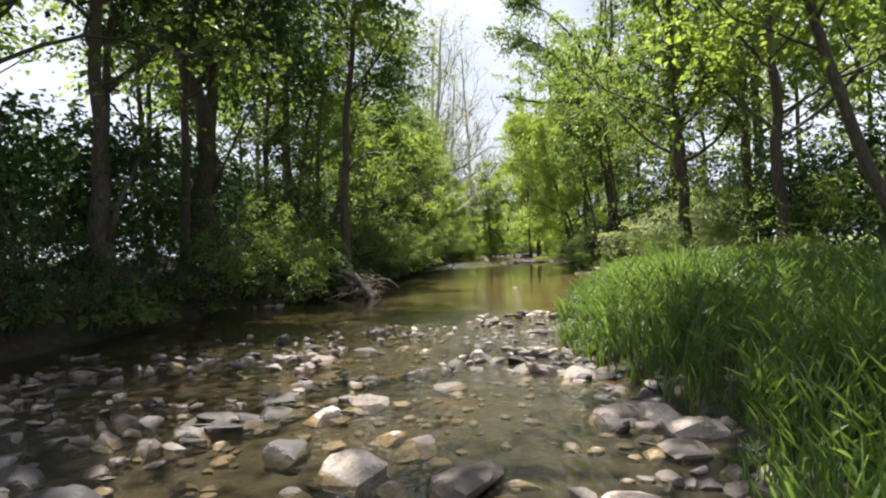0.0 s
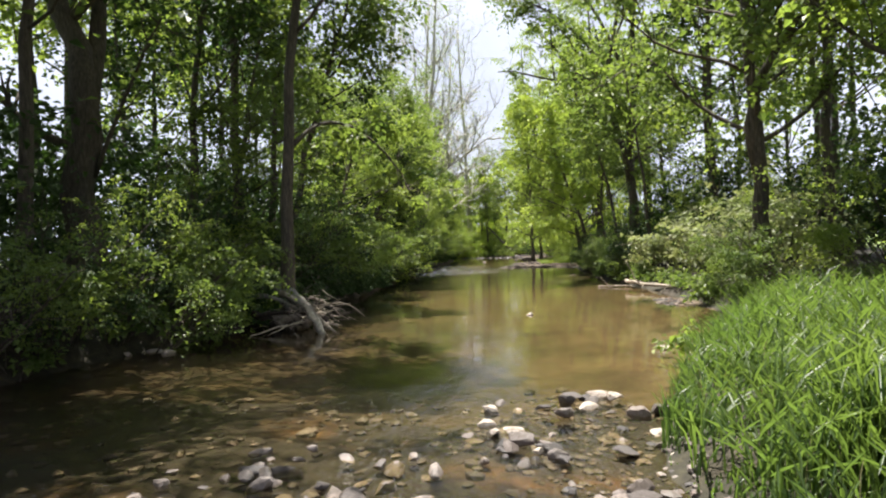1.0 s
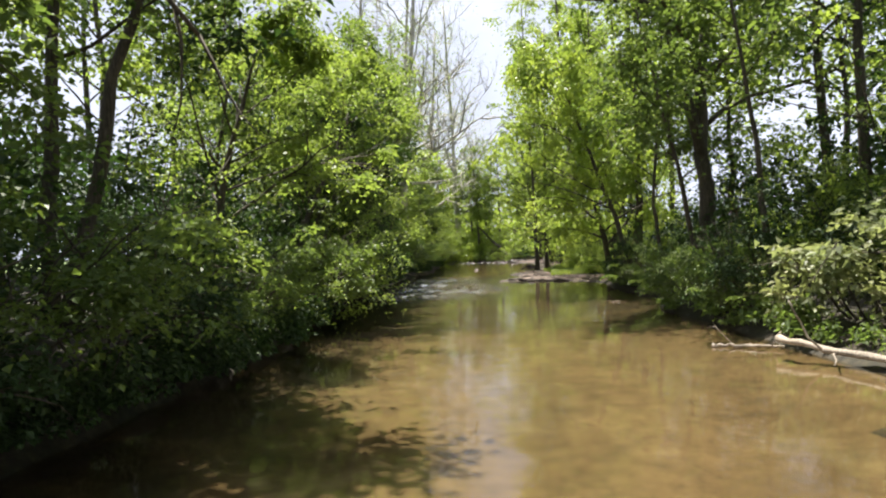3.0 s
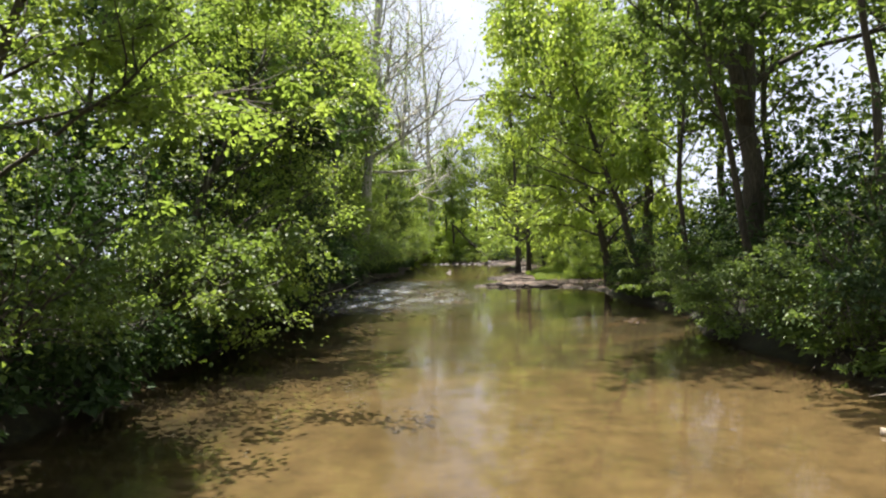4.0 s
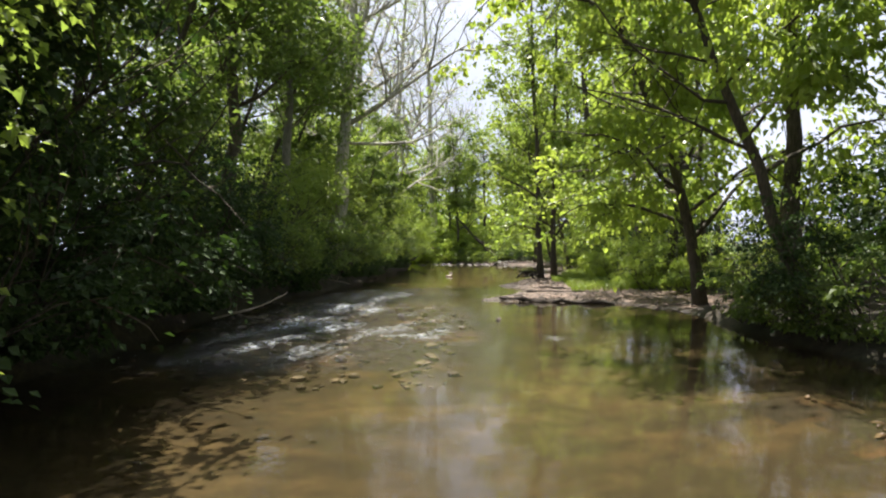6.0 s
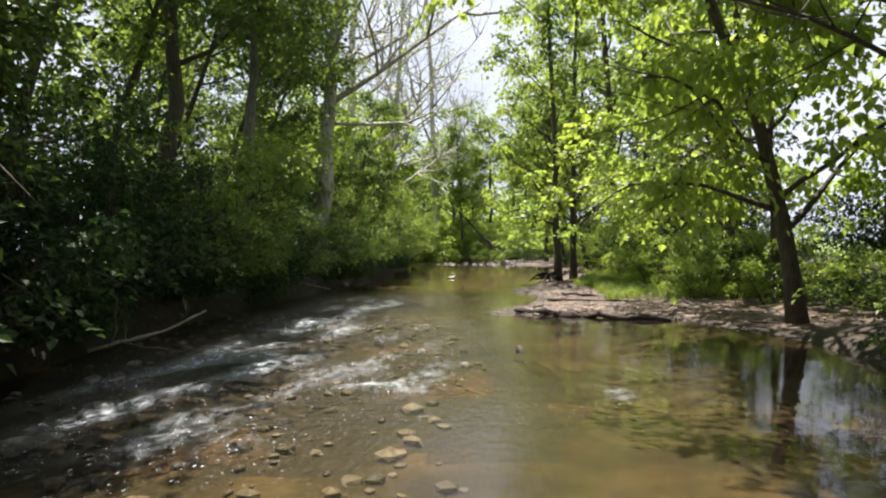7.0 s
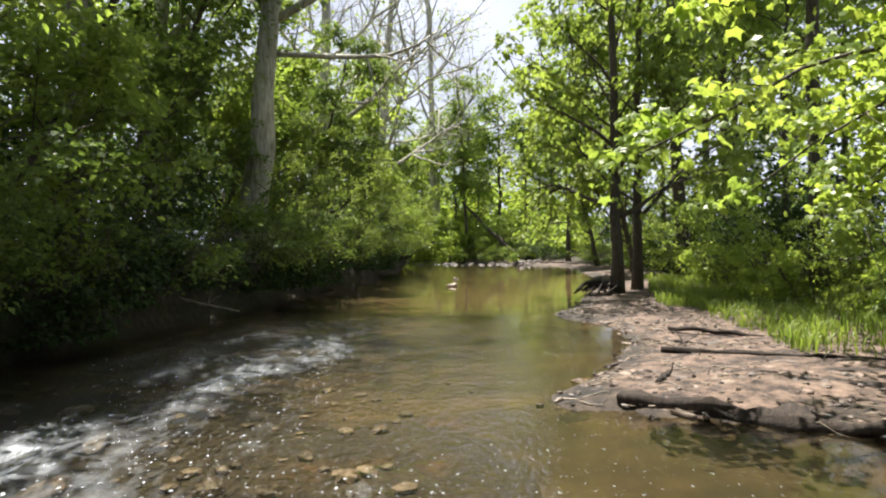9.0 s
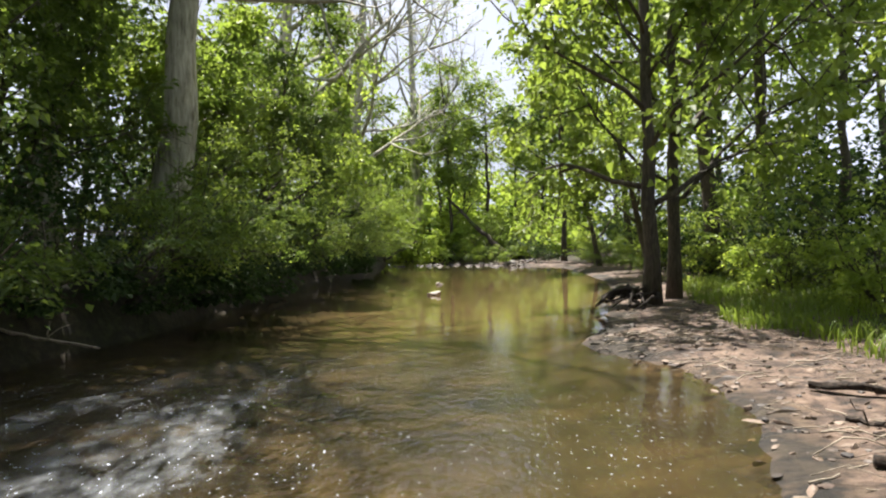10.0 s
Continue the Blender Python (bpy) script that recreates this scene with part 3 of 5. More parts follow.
OVER = (0.55, 0.0)
BACK = (-0.55, 0.0)
tree("tree", "tall straight dark-barked tree rising behind the driftwood pile", [on(-3.7, 24.4), (-3.5, 24.5, 7), (-2.9, 24.6, 12), (-2.6, 25, 20)], 0.2, BARK, LEAF_MID, 13, 0.42, 4.2, 0.21, 27, 0.41, kids=5,
     boughs=[([(-3.5, 24.5, 5.3), (-2.7, 25.0, 6.2), (-1.7, 26.0, 6.1), (-0.9, 26.6, 5.4), (-0.4, 27.0, 4.7)], 0.07, 5)], roof=0.1, side=(0.35, -0.5))
tree("tree", "massive forked dark trunk on the shaded bank", [on(-9.5, 24.4), (-9.4, 24.4, 6.8), (-10.3, 24.5, 11), (-11, 24.8, 20)], 0.52, BARK, LEAF_MID, 12, 0.5, 5.5, 0.22, 18, 0.5, kids=5,
     extra=[((-9.4, 24.4, 6.4), (-8.0, 24.6, 13), 0.34, True), ((-9.2, 24.4, 4.6), (-6.4, 24.0, 9.0), 0.08, True), ((-9.5, 24.4, 5.2), (-11.8, 24.2, 8.5), 0.16, True)])
tree("tree", "dark upright trunk at the shaded water's edge", [on(-8.9, 15.3), (-8.8, 15.4, 6), (-8.8, 15.6, 17)], 0.3, BARK, LEAF_SHADE, 11, 0.5, 4.6, 0.21, 27, 0.41, kids=4, side=(0.2, 0.3),
     extra=[((-8.8, 15.5, 11), (-1.6, 17, 14.5), 0.12, True), ((-8.8, 15.5, 12.5), (-3.0, 20, 15), 0.11, True), ((-8.8, 15.5, 10.5), (-3.4, 13, 13), 0.11, True), ((-8.6, 15.3, 2.4), (-7.0, 15.0, 5.6), 0.1, True)], roof=0.35)
tree("tree", "tall dark tree shading the riffle", [on(-9.8, 4.2), (-8.8, 4.6, 8), (-5.4, 7, 14), (-3.4, 8, 18)], 0.3, BARK, LEAF_SHADE, 18, 0.4, 7.0, 0.24, 22, 0.5, kids=5)
tree("tree", "tall dark tree shading the riffle", [on(-13.6, 9.5), (-13.4, 9.6, 8), (-13, 10, 24)], 0.3, BARK, LEAF_SHADE, 16, 0.4, 6.0, 0.24, 22, 0.5, kids=5)
tree("tree", "slender dark tree with leafy limbs over the water", [on(-10.4, 12), (-10.2, 12, 7), (-10, 12.5, 21)], 0.24, BARK, LEAF_MID, 20, 0.4, 6.0, 0.20, 27, 0.41, kids=5, side=(0.8, 0.2), roof=0.5)
for x, y in ((-10.6, 18.5), (-9.0, 21.0), (-8.8, 30.0), (-7.4, 36.0)):
    tree("tree", "tall dark woodland tree roofing the shaded bank", [on(x, y), (x + 0.3, y, 8), (x + 1.6, y + 0.6, 19)], 0.2, BARK, LEAF_SHADE, 15, 0.45, 5.0, 0.18, 34, 0.45, kids=5, side=(0.2, 0.1), roof=0.6)
tree("tree", "leafy dark tree arching over the shaded water", [on(-7.4, 30), (-7.0, 30, 5), (-5.8, 30.4, 12)], 0.17, BARK, LEAF_MID, 13, 0.4, 3.8, 0.14, 44, 0.36, kids=5, side=OVER, droop=0.3)
tree("tree", "broad leafy tree leaning over the pool", [on(-4.8, 48.2), (-3.6, 48.4, 5), (-2.6, 48.6, 7), (-2.0, 49, 9)], 0.15, BARK, LEAF_BRIGHT, 16, 0.25, 4.4, 0.115, 62, 0.32, kids=5, side=OVER, droop=0.35, roof=0.0, style="full")
tree("tree", "broad leafy tree leaning over the pool", [on(-5.2, 40), (-4.6, 40, 5), (-3.6, 40.4, 9)], 0.16, BARK, LEAF_BRIGHT, 14, 0.3, 4.4, 0.115, 60, 0.32, kids=5, side=OVER, droop=0.35, roof=0.0, style="full")
tree("tree", "broad leafy tree leaning over the pool", [on(-5.0, 57), (-4.4, 57, 4), (-3.4, 57.4, 8)], 0.18, BARK, LEAF_MID, 14, 0.25, 4.4, 0.15, 40, 0.32, kids=5, side=OVER, droop=0.35)
for x, y, top, lm in ((-5.0, 52.4, 8.5, LEAF_SHADE), (-9.6, 51.0, 14, LEAF_MID), (-9.4, 58.0, 14, LEAF_MID), (-9.4, 66.5, 17, LEAF_BRIGHT), (-9.4, 79.0, 17, LEAF_BRIGHT), (-6.4, 83.0, 9, LEAF_MID), (-4.6, 89.0, 9, LEAF_BRIGHT), (-4.6, 97.0, 15, LEAF_BRIGHT), (-8.0, 92.0, 16, LEAF_MID), (-2.6, 109.0, 15, LEAF_BRIGHT), (-1.6, 121.0, 17, LEAF_BRIGHT)):
    tree("tree", "leafy tree roofing the undercut bank", [on(x, y), (x + 0.5, y + 0.1, top * 0.4), (x + 2.2, y + 0.5, top)], 0.16, BARK, lm, 19, 0.28, 4.6, 0.185, 36, 0.33, kids=5, side=OVER, droop=0.3, group="bank trees")
tree("tree", "dark trunk wrapped in creeper leaves", [on(-4.9, 71), (-4.5, 71, 8), (-4.3, 71, 20)], 0.42, BARK, LEAF_MID, 12, 0.5, 4.5, 0.24, 21, 0.45, kids=5)
# trees added for their shade; up close the crowns stay above the view
for x, y, x2 in ((-6.8, 35.5, -3.2), (-7.0, 58.5, -3.0), (-6.6, 64.0, -2.8), (-6.4, 79.0, -2.4), (-7.0, 69.0, -2.8), (-7.4, 74.5, -3.0), (-6.6, 85.0, -2.6)):
    tree("tree", "tall tree with a high crown, added to shade the undercut bank", [on(x, y), (x * 0.6 + x2 * 0.4, y + 0.3, 7.5), (x2, y + 0.8, 15)], 0.2, BARK, LEAF_MID, 15, 0.6, 4.6, 0.17, 26, 0.4, kids=5, side=(0.4, 0.1), roof=0.8, group="bank trees")
tree("tree", "slender grey-barked tree with a clear upright trunk", [on(-3.6, 75.6), (-3.0, 75.6, 9), (-2.9, 75.6, 20)], 0.32, BARK_GREY, LEAF_MID, 9, 0.6, 4.5, 0.22, 12, 0.55, kids=4)
tree("tree", "small leafy tree overhanging the riffle", [on(-3.4, 72), (-2.8, 72.2, 2.4), (-1.8, 73, 5)], 0.12, BARK, LEAF_BRIGHT, 12, 0.3, 3.2, 0.15, 40, 0.37, kids=5, side=OVER, droop=0.3, roof=0.0)
tree("tree", "small leafy tree overhanging the water", [on(-1.4, 92), (-0.5, 92.2, 5), (1.0, 93, 12)], 0.16, BARK, LEAF_MID, 18, 0.2, 3.4, 0.16, 36, 0.41, kids=5, side=OVER, droop=0.3, roof=0.0)
tree("tree", "small leafy tree overhanging the water", [on(0.4, 103), (1.0, 103.2, 5), (2.0, 104, 13)], 0.16, BARK, LEAF_WILLOW, 12, 0.25, 3.2, 0.26, 24, 0.41, kids=5, side=OVER, droop=0.3, roof=0.0)
tree("sycamore_tree", "pale-barked tree with bare twisting limbs over the water", [on(-2.0, 85.5), (-1.2, 85.5, 9.5), (-0.6, 85.5, 17), (0.8, 86, 35)], 0.58, BARK_PALE, LEAF_BRIGHT, 18, 0.38, 8.5, 0.2, 0.4, 0.9, kids=6, depth=2, side=(0.25, 0), roof=0.0,
     extra=[((-1.2, 85.5, 9.6), (6.2, 86.5, 10.2), 0.13, False), ((-0.8, 85.5, 12.5), (5.5, 88, 18), 0.16, False), ((-0.6, 85.5, 15), (4.5, 87, 21), 0.14, False), ((-1, 85.5, 13), (-5, 86, 19), 0.15, False)])
tree("sycamore_tree", "second pale grey trunk with few leaves", [on(-5.8, 86), (-5.5, 86, 12), (-5.0, 86, 33)], 0.46, BARK_PALE, LEAF_BRIGHT, 16, 0.4, 7, 0.2, 0.7, 0.9, kids=6, depth=2, roof=0.0)
tree("sycamore_tree", "distant pale tree with sparse spring leaves", [on(-2.8, 104), (-2, 104, 14), (-0.5, 104, 40)], 0.6, BARK_PALE, LEAF_BRIGHT, 18, 0.3, 10, 0.24, 0.4, 1.0, kids=6, depth=2, roof=0.0)
tree("sycamore_tree", "far pale tree with bare spreading twigs", [on(6.4, 136), (6.0, 136, 18), (5.0, 136, 48)], 0.6, BARK_PALE, LEAF_BRIGHT, 24, 0.22, 11, 0.26, 0.7, 1.0, kids=6, depth=2, roof=0.0)
tree("sycamore_tree", "distant pale tree with sparse spring leaves", [on(0.6, 116), (1.4, 116, 12), (3.0, 116, 36)], 0.55, BARK_PALE, LEAF_BRIGHT, 18, 0.3, 9, 0.24, 0.7, 1.0, kids=6, depth=2, roof=0.0)
tree("tree", "slim sunlit tree at the stream bend", [on(1.2, 126), (1.6, 126, 8), (2.4, 126, 19)], 0.2, BARK, LEAF_BRIGHT, 16, 0.25, 4.0, 0.3, 20, 0.5, kids=5, roof=0.0)
tree("tree", "slim sunlit tree at the stream bend", [on(9.6, 127), (9.4, 127, 8), (8.6, 127, 21)], 0.2, BARK, LEAF_BRIGHT, 16, 0.25, 4.0, 0.3, 20, 0.5, kids=5, roof=0.0)
# opposite bank
tree("willow_tree", "bright green leaning tree with hanging foliage", [on(14.0, 64.2), (13.2, 64.3, 5), (11.4, 64.6, 10), (9.8, 65, 16)], 0.22, BARK, LEAF_WILLOW, 26, 0.15, 5.0, 0.21, 40, 0.42, droop=1.0, rise=0.4, kids=5, side=(-0.35, -0.1), hang=1.2, flat=1.0,
     extra=[((11.4, 64.6, 10), (7.6, 63, 13.5), 0.09, True), ((11.2, 64.6, 11), (8.2, 60, 14), 0.09, True), ((10.4, 64.8, 14), (7.8, 66.5, 16), 0.07, True)], roof=0.0)
tree("willow_tree", "bright green slanting tree with hanging foliage", [on(13.4, 57.5), (12.2, 57.8, 5), (10.2, 58.5, 11), (9.4, 59, 14)], 0.17, BARK, LEAF_WILLOW, 24, 0.25, 4.2, 0.20, 36, 0.41, droop=0.9, rise=0.4, kids=5, side=(-0.2, 0), hang=1.2, flat=1.0, roof=0.0)
twin = dict(bark=BARK, leaf_mat=LEAF_BRIGHT, limbs=20, first=0.16, reach=5.2, leaf=0.23, per=24, blob=0.42, droop=0.5, hang=0.7, kids=5, side=(-0.3, 0), roof=0.0)
tree("tree", "slender dark tree growing on the mud bar", [on(12.0, 83.2), (11.9, 83.2, 8), (11.3, 83.2, 27)], 0.22, **twin)
tree("tree", "slender dark tree beside its twin on the mud bar", [on(13.2, 84.5), (13.3, 84.5, 8), (13.8, 84.5, 25)], 0.2, **twin)
tree("tree", "thin leafy tree bending out above the stream bend", [on(17.5, 97), (16.2, 97, 6), (14.0, 97, 14)], 0.18, BARK, LEAF_BRIGHT, 18, 0.15, 4.5, 0.26, 24, 0.45, droop=0.5, side=BACK, kids=5, roof=0.0)
tree("tree", "thin leafy tree bending out above the stream bend", [on(18.5, 108), (17.0, 108, 6), (14.5, 108, 15)], 0.18, BARK, LEAF_BRIGHT, 18, 0.12, 4.8, 0.28, 24, 0.45, droop=0.5, side=BACK, kids=5, roof=0.0)
tree("tree", "large dark twin-stemmed tree above the bank", [on(14.7, 50.5), (14.6, 50.5, 9), (15.4, 50.8, 27)], 0.42, BARK, LEAF_MID, 16, 0.42, 6.5, 0.22, 24, 0.49, kids=5,
     extra=[((14.6, 50.5, 6), (11.6, 50.0, 23), 0.28, True), ((14.6, 50.4, 9.5), (9.5, 49.0, 16), 0.14, True)],
     boughs=[([(14.7, 50.5, 11), (12.0, 50.2, 16), (9.0, 49.6, 18.5), (6.6, 49.2, 19.5)], 0.14, 26), ([(14.7, 50.5, 13), (12.5, 50.8, 19), (10.0, 51.5, 22), (7.6, 52, 23.5)], 0.13, 26)])
tree("tree", "thin dark leaning tree on the bank", [on(13.2, 42.3), (12.6, 42.3, 6.5), (11.6, 42.3, 14)], 0.13, BARK, LEAF_MID, 9, 0.5, 3.0, 0.17, 20, 0.45)
tree("tree", "thin dark leaning tree on the bank", [on(13.0, 47.4), (11.7, 47.1, 6.7), (10.2, 47, 13)], 0.13, BARK, LEAF_MID, 11, 0.35, 3.4, 0.19, 29, 0.37, side=(-0.3, 0))
tree("tree", "dark upright tree on the shaded bank", [on(14.4, 59.6), (14.5, 59.6, 7), (14.0, 59.6, 24)], 0.3, BARK, LEAF_BRIGHT, 8, 0.48, 4.5, 0.21, 24, 0.41, kids=5, roof=0.0)
tree("tree", "thin dark curving tree on the bank", [on(13.2, 52.2), (12.6, 52, 5), (13.4, 52, 14)], 0.13, BARK, LEAF_MID, 10, 0.48, 3.8, 0.19, 29, 0.37, kids=5, side=(-0.4, 0))
tree("tree", "dark leafy tree behind the tall grass", [on(12.2, 28), (11.9, 28, 7), (11.5, 28, 20)], 0.3, BARK, LEAF_MID, 16, 0.36, 4.5, 0.20, 27, 0.41, kids=5,
     extra=[((12, 28, 4.5), (13.8, 28.4, 14), 0.2, True)])
tree("tree", "leaning dark trunk over the tall grass", [on(11.6, 12.6), (9.9, 12.4, 4), (8.2, 12.2, 9), (6.6, 12.2, 14)], 0.18, BARK, LEAF_MID, 16, 0.42, 4.4, 0.18, 29, 0.37, kids=5, roof=0.7)
tree("tree", "tall leafy tree beyond the tall grass", [on(13, 21), (12.8, 21, 7), (12.2, 21, 18)], 0.26, BARK, LEAF_BRIGHT, 16, 0.36, 4.8, 0.20, 27, 0.41, kids=5)
tree("tree", "broad leafy tree shading the tall grass", [on(10.4, 2.6), (9.4, 3.6, 7), (5.4, 8.0, 12.5), (2.6, 10.0, 16)], 0.28, BARK, LEAF_MID, 18, 0.5, 6.0, 0.22, 24, 0.5, kids=5, side=(-0.6, 0.1), roof=0.4)
tree("maple_tree", "maple with arching stems and sunlit leaves over the mud bar", [on(17.2, 70.5), (17.0, 70.5, 6), (16.6, 70.5, 16)], 0.17, BARK, LEAF_BRIGHT, 6, 0.6, 4.0, 0.21, 24, 0.41, side=(-0.1, -0.1), kids=5, roof=0.0)
maple = bpy.data.objects["maple_tree"]
for tip, droop in (((7.4, 67.8, 3.0), 0.3), ((9.6, 69.6, 2.7), 0.3), ((8.0, 67.4, 4.6), 0.2), ((10.4, 68.0, 4.2), 0.3), ((9.6, 66.6, 5.6), 0.2), ((11.4, 70.6, 2.5), 0.3), ((12.4, 68.6, 3.2), 0.3), ((11.0, 71.6, 3.6), 0.3), ((13.0, 72.2, 2.8), 0.3)):
    wood, tips, lobes = Bag(), [], Bag()
    root = np.array(maple.location)
    stemline = bend(np.array([17, 70.5, 4.0 + tip[2] * 0.4]) - root, np.array(tip) - root, 0.07, 0.12, 9)
    tube(wood, stemline, np.linspace(0.06, 0.012, 9), 6)
    for k in range(10):
        f = RNG.uniform(0.45, 1.0)
        p = np.array([np.interp(f, np.linspace(0, 1, 9), stemline[:, j]) for j in range(3)])
        grow(wood, p, np.array([-0.6, 0, -0.1]) + RNG.standard_normal(3) * np.array([0.5, 0.8, 0.25]), RNG.uniform(0.6, 1.3), 0.012, 0, tips, droop)
    limb = part("low_limb", wood, BARK, maple)
    spray(lobes, np.concatenate([c[(c + root)[:, 0] > 7.0] for c in tips]), 16, 0.19, 0.118, 0.32, 0.9, "lobed")
    tagged(part("leaf_spray", lobes, LEAF_WILLOW, limb, smooth=False), kind="stuff")
tree("tree", "slanting thin double-stemmed tree at the bar's edge", [on(18.6, 74.4), (17.2, 74, 4.5), (15, 73.5, 9)], 0.12, BARK, LEAF_BRIGHT, 12, 0.4, 3.5, 0.20, 29, 0.41, side=(-0.5, 0), kids=5, roof=0.0)

tall = dict(bark=BARK, leaf_mat=LEAF_BRIGHT, limbs=14, first=0.3, reach=5.8, leaf=0.28, per=22, blob=0.5, droop=0.3, hang=0.5, kids=5, side=(-0.35, 0), roof=0.0)
tree("tree", "tall spreading tree rising behind the mud bar", [on(21.8, 82), (21.2, 82, 10), (19.6, 82, 30)], 0.24, **tall)
tree("tree", "tall spreading tree above the stream bend", [on(18.2, 92), (17.8, 92, 12), (16.6, 92, 35)], 0.36, **tall)

# ---- woods further back, from a few kinds ----
kinds_far = []
for k, (lm, tall, reach, first) in enumerate([(LEAF_MID, 20, 5.2, 0.38), (LEAF_BRIGHT, 18, 5.0, 0.34), (LEAF_SHADE, 22, 5.4, 0.42), (LEAF_BRIGHT, 25, 5.8, 0.36)]):
    kinds_far.append(tree("tree", "leafy woodland tree in the stand behind the bank", [(0, 0, 0), (RNG.uniform(-0.6, 0.6), 0, tall * 0.5), (RNG.uniform(-1, 1), RNG.uniform(-1, 1), tall)], 0.24, BARK, lm, 16, first, reach, 0.33, 15, 0.6, kids=5, group="woodland trees", bare=True, roof=0.0))
spots = []
for y in np.arange(0, 122, 6.2):
    xl, xr = np.interp(y, LEFT[:, 1], LEFT[:, 0]), np.interp(y, RIGHT[:, 1], RIGHT[:, 0])
    if y < 22 or 32 < y < 42:
        spots.append((xl - RNG.uniform(5, 8.5), y + RNG.uniform(-2.5, 2.5)))
    spots += [(xl - RNG.uniform(10, 20), y + RNG.uniform(-3, 3))]
    edge = max(xr, 12) if y > 20 else 12.5
    spots += [(edge + RNG.uniform(5, 9), y + RNG.uniform(-2.5, 2.5))]
    if not 66 < y < 98:
        spots.append((edge + RNG.uniform(11, 20), y + RNG.uniform(-3, 3)))
for k in range(22):
    x = -22 + k * 2.4
    spots.append((x + RNG.uniform(-1, 1), 131 + RNG.uniform(0, 9) + (9 if 4 < x < 8 else 0)))
for k, (x, y) in enumerate(spots):
    src = kinds_far[k % 4 if y < 125 or k < 4 else 1]
    m = pose(x, y, height(x, y), 0, 0, RNG.uniform(0, 360))
    size = Vector((1, 1, 1)) * RNG.uniform(0.8, 1.15) * (0.85 if y > 125 and -2 < x < 14 else 1)
    if k < 4:
        src.matrix_basis = m
    else:
        copy_thing(src, m).scale = size

# ---- shrubs along the banks; they lean towards +x as built ----
bush = []
kinds_bush = [
    (LEAF_SHADE, 3.4, 2.2, 0.10, 16, 7, 0.6, "", "green shrub drooping from the bank, shade put into its leaf colour"),
    (LEAF_MID, 4.2, 2.4, 0.092, 27, 7, 0.8, "", "leafy green shrub arching over the bank"),
    (LEAF_MID, 2.8, 2.2, 0.115, 17, 7, 0.8, "", "low green shrub spreading at the water's edge"),
    (LEAF_BRIGHT, 4.4, 2.4, 0.095, 24, 6, 0.6, "", "tall bright green shrub on the bank"),
    (LEAF_PALE, 2.8, 2.6, 0.15, 12, 8, 0.3, "", "pale grey-green flowering shrub on the sunny bank"),
]
for lm, h, w, lf, per, stems, lean, style, words in kinds_bush:
    bush.append(shrub("shrub", words, (0, 0, 0), h, w, lm, stems, lf, per, 0.27, (lean, 0), "bank shrubs", style=style, floor=0.9 if len(bush) in (1, 2, 3) else 0.6))
for lm, lf in ((LEAF_MID, 0.15), (LEAF_BRIGHT, 0.14)):
    bush.append(shrub("herb", "low leafy weeds on the bank", (0, 0, 0), 0.9, 0.9, lm, 8, lf, 2, 0.14, (0.25, 0), "bank weeds", floor=0.1, twigs=False))
bush.append(shrub("shrub", "green woodland shrub, shade put into its leaf colour", (0, 0, 0), 4.0, 2.4, LEAF_SHADE, 5, 0.135, 9, 0.36, (0.3, 0), "bank shrubs", twigs=False))
bush.append(shrub("shrub", "sunlit yellow-green thicket at the stream bend", (0, 0, 0), 4.6, 2.6, LEAF_WILLOW, 6, 0.22, 8, 0.38, (0.3, 0), "bank shrubs", floor=0.2, twigs=False))
# brighter leaf colour here stands in for sun on these shrubs
bush.append(shrub("shrub", "yellow-green shrub behind the mud bar, sunlight put into its leaf colour", (0, 0, 0), 3.4, 2.4, LEAF_WILLOW, 6, 0.095, 22, 0.27, (0.4, 0), "bank shrubs", floor=0.5))
hanging = (shrub("shrub", "leafy growth added to the undercut bank, dark in place of shade", (0, 0, 0), 1.5, 1.3, LEAF_SHADE, 5, 0.13, 8, 0.2, (0.5, 0), "bank shrubs", floor=0.1, twigs=False))
used = [False] * len(bush)


def plant(k, x, y, size, turn):
    m = pose(x, y, height(x, y), 0, 0, turn + RNG.uniform(-40, 40))
    if used[k]:
        ob = copy_thing(bush[k], m)
    else:
        ob, used[k] = bush[k], True
        ob.matrix_basis = m
    ob.scale = (size, size, size * RNG.uniform(0.85, 1.1))
    return ob


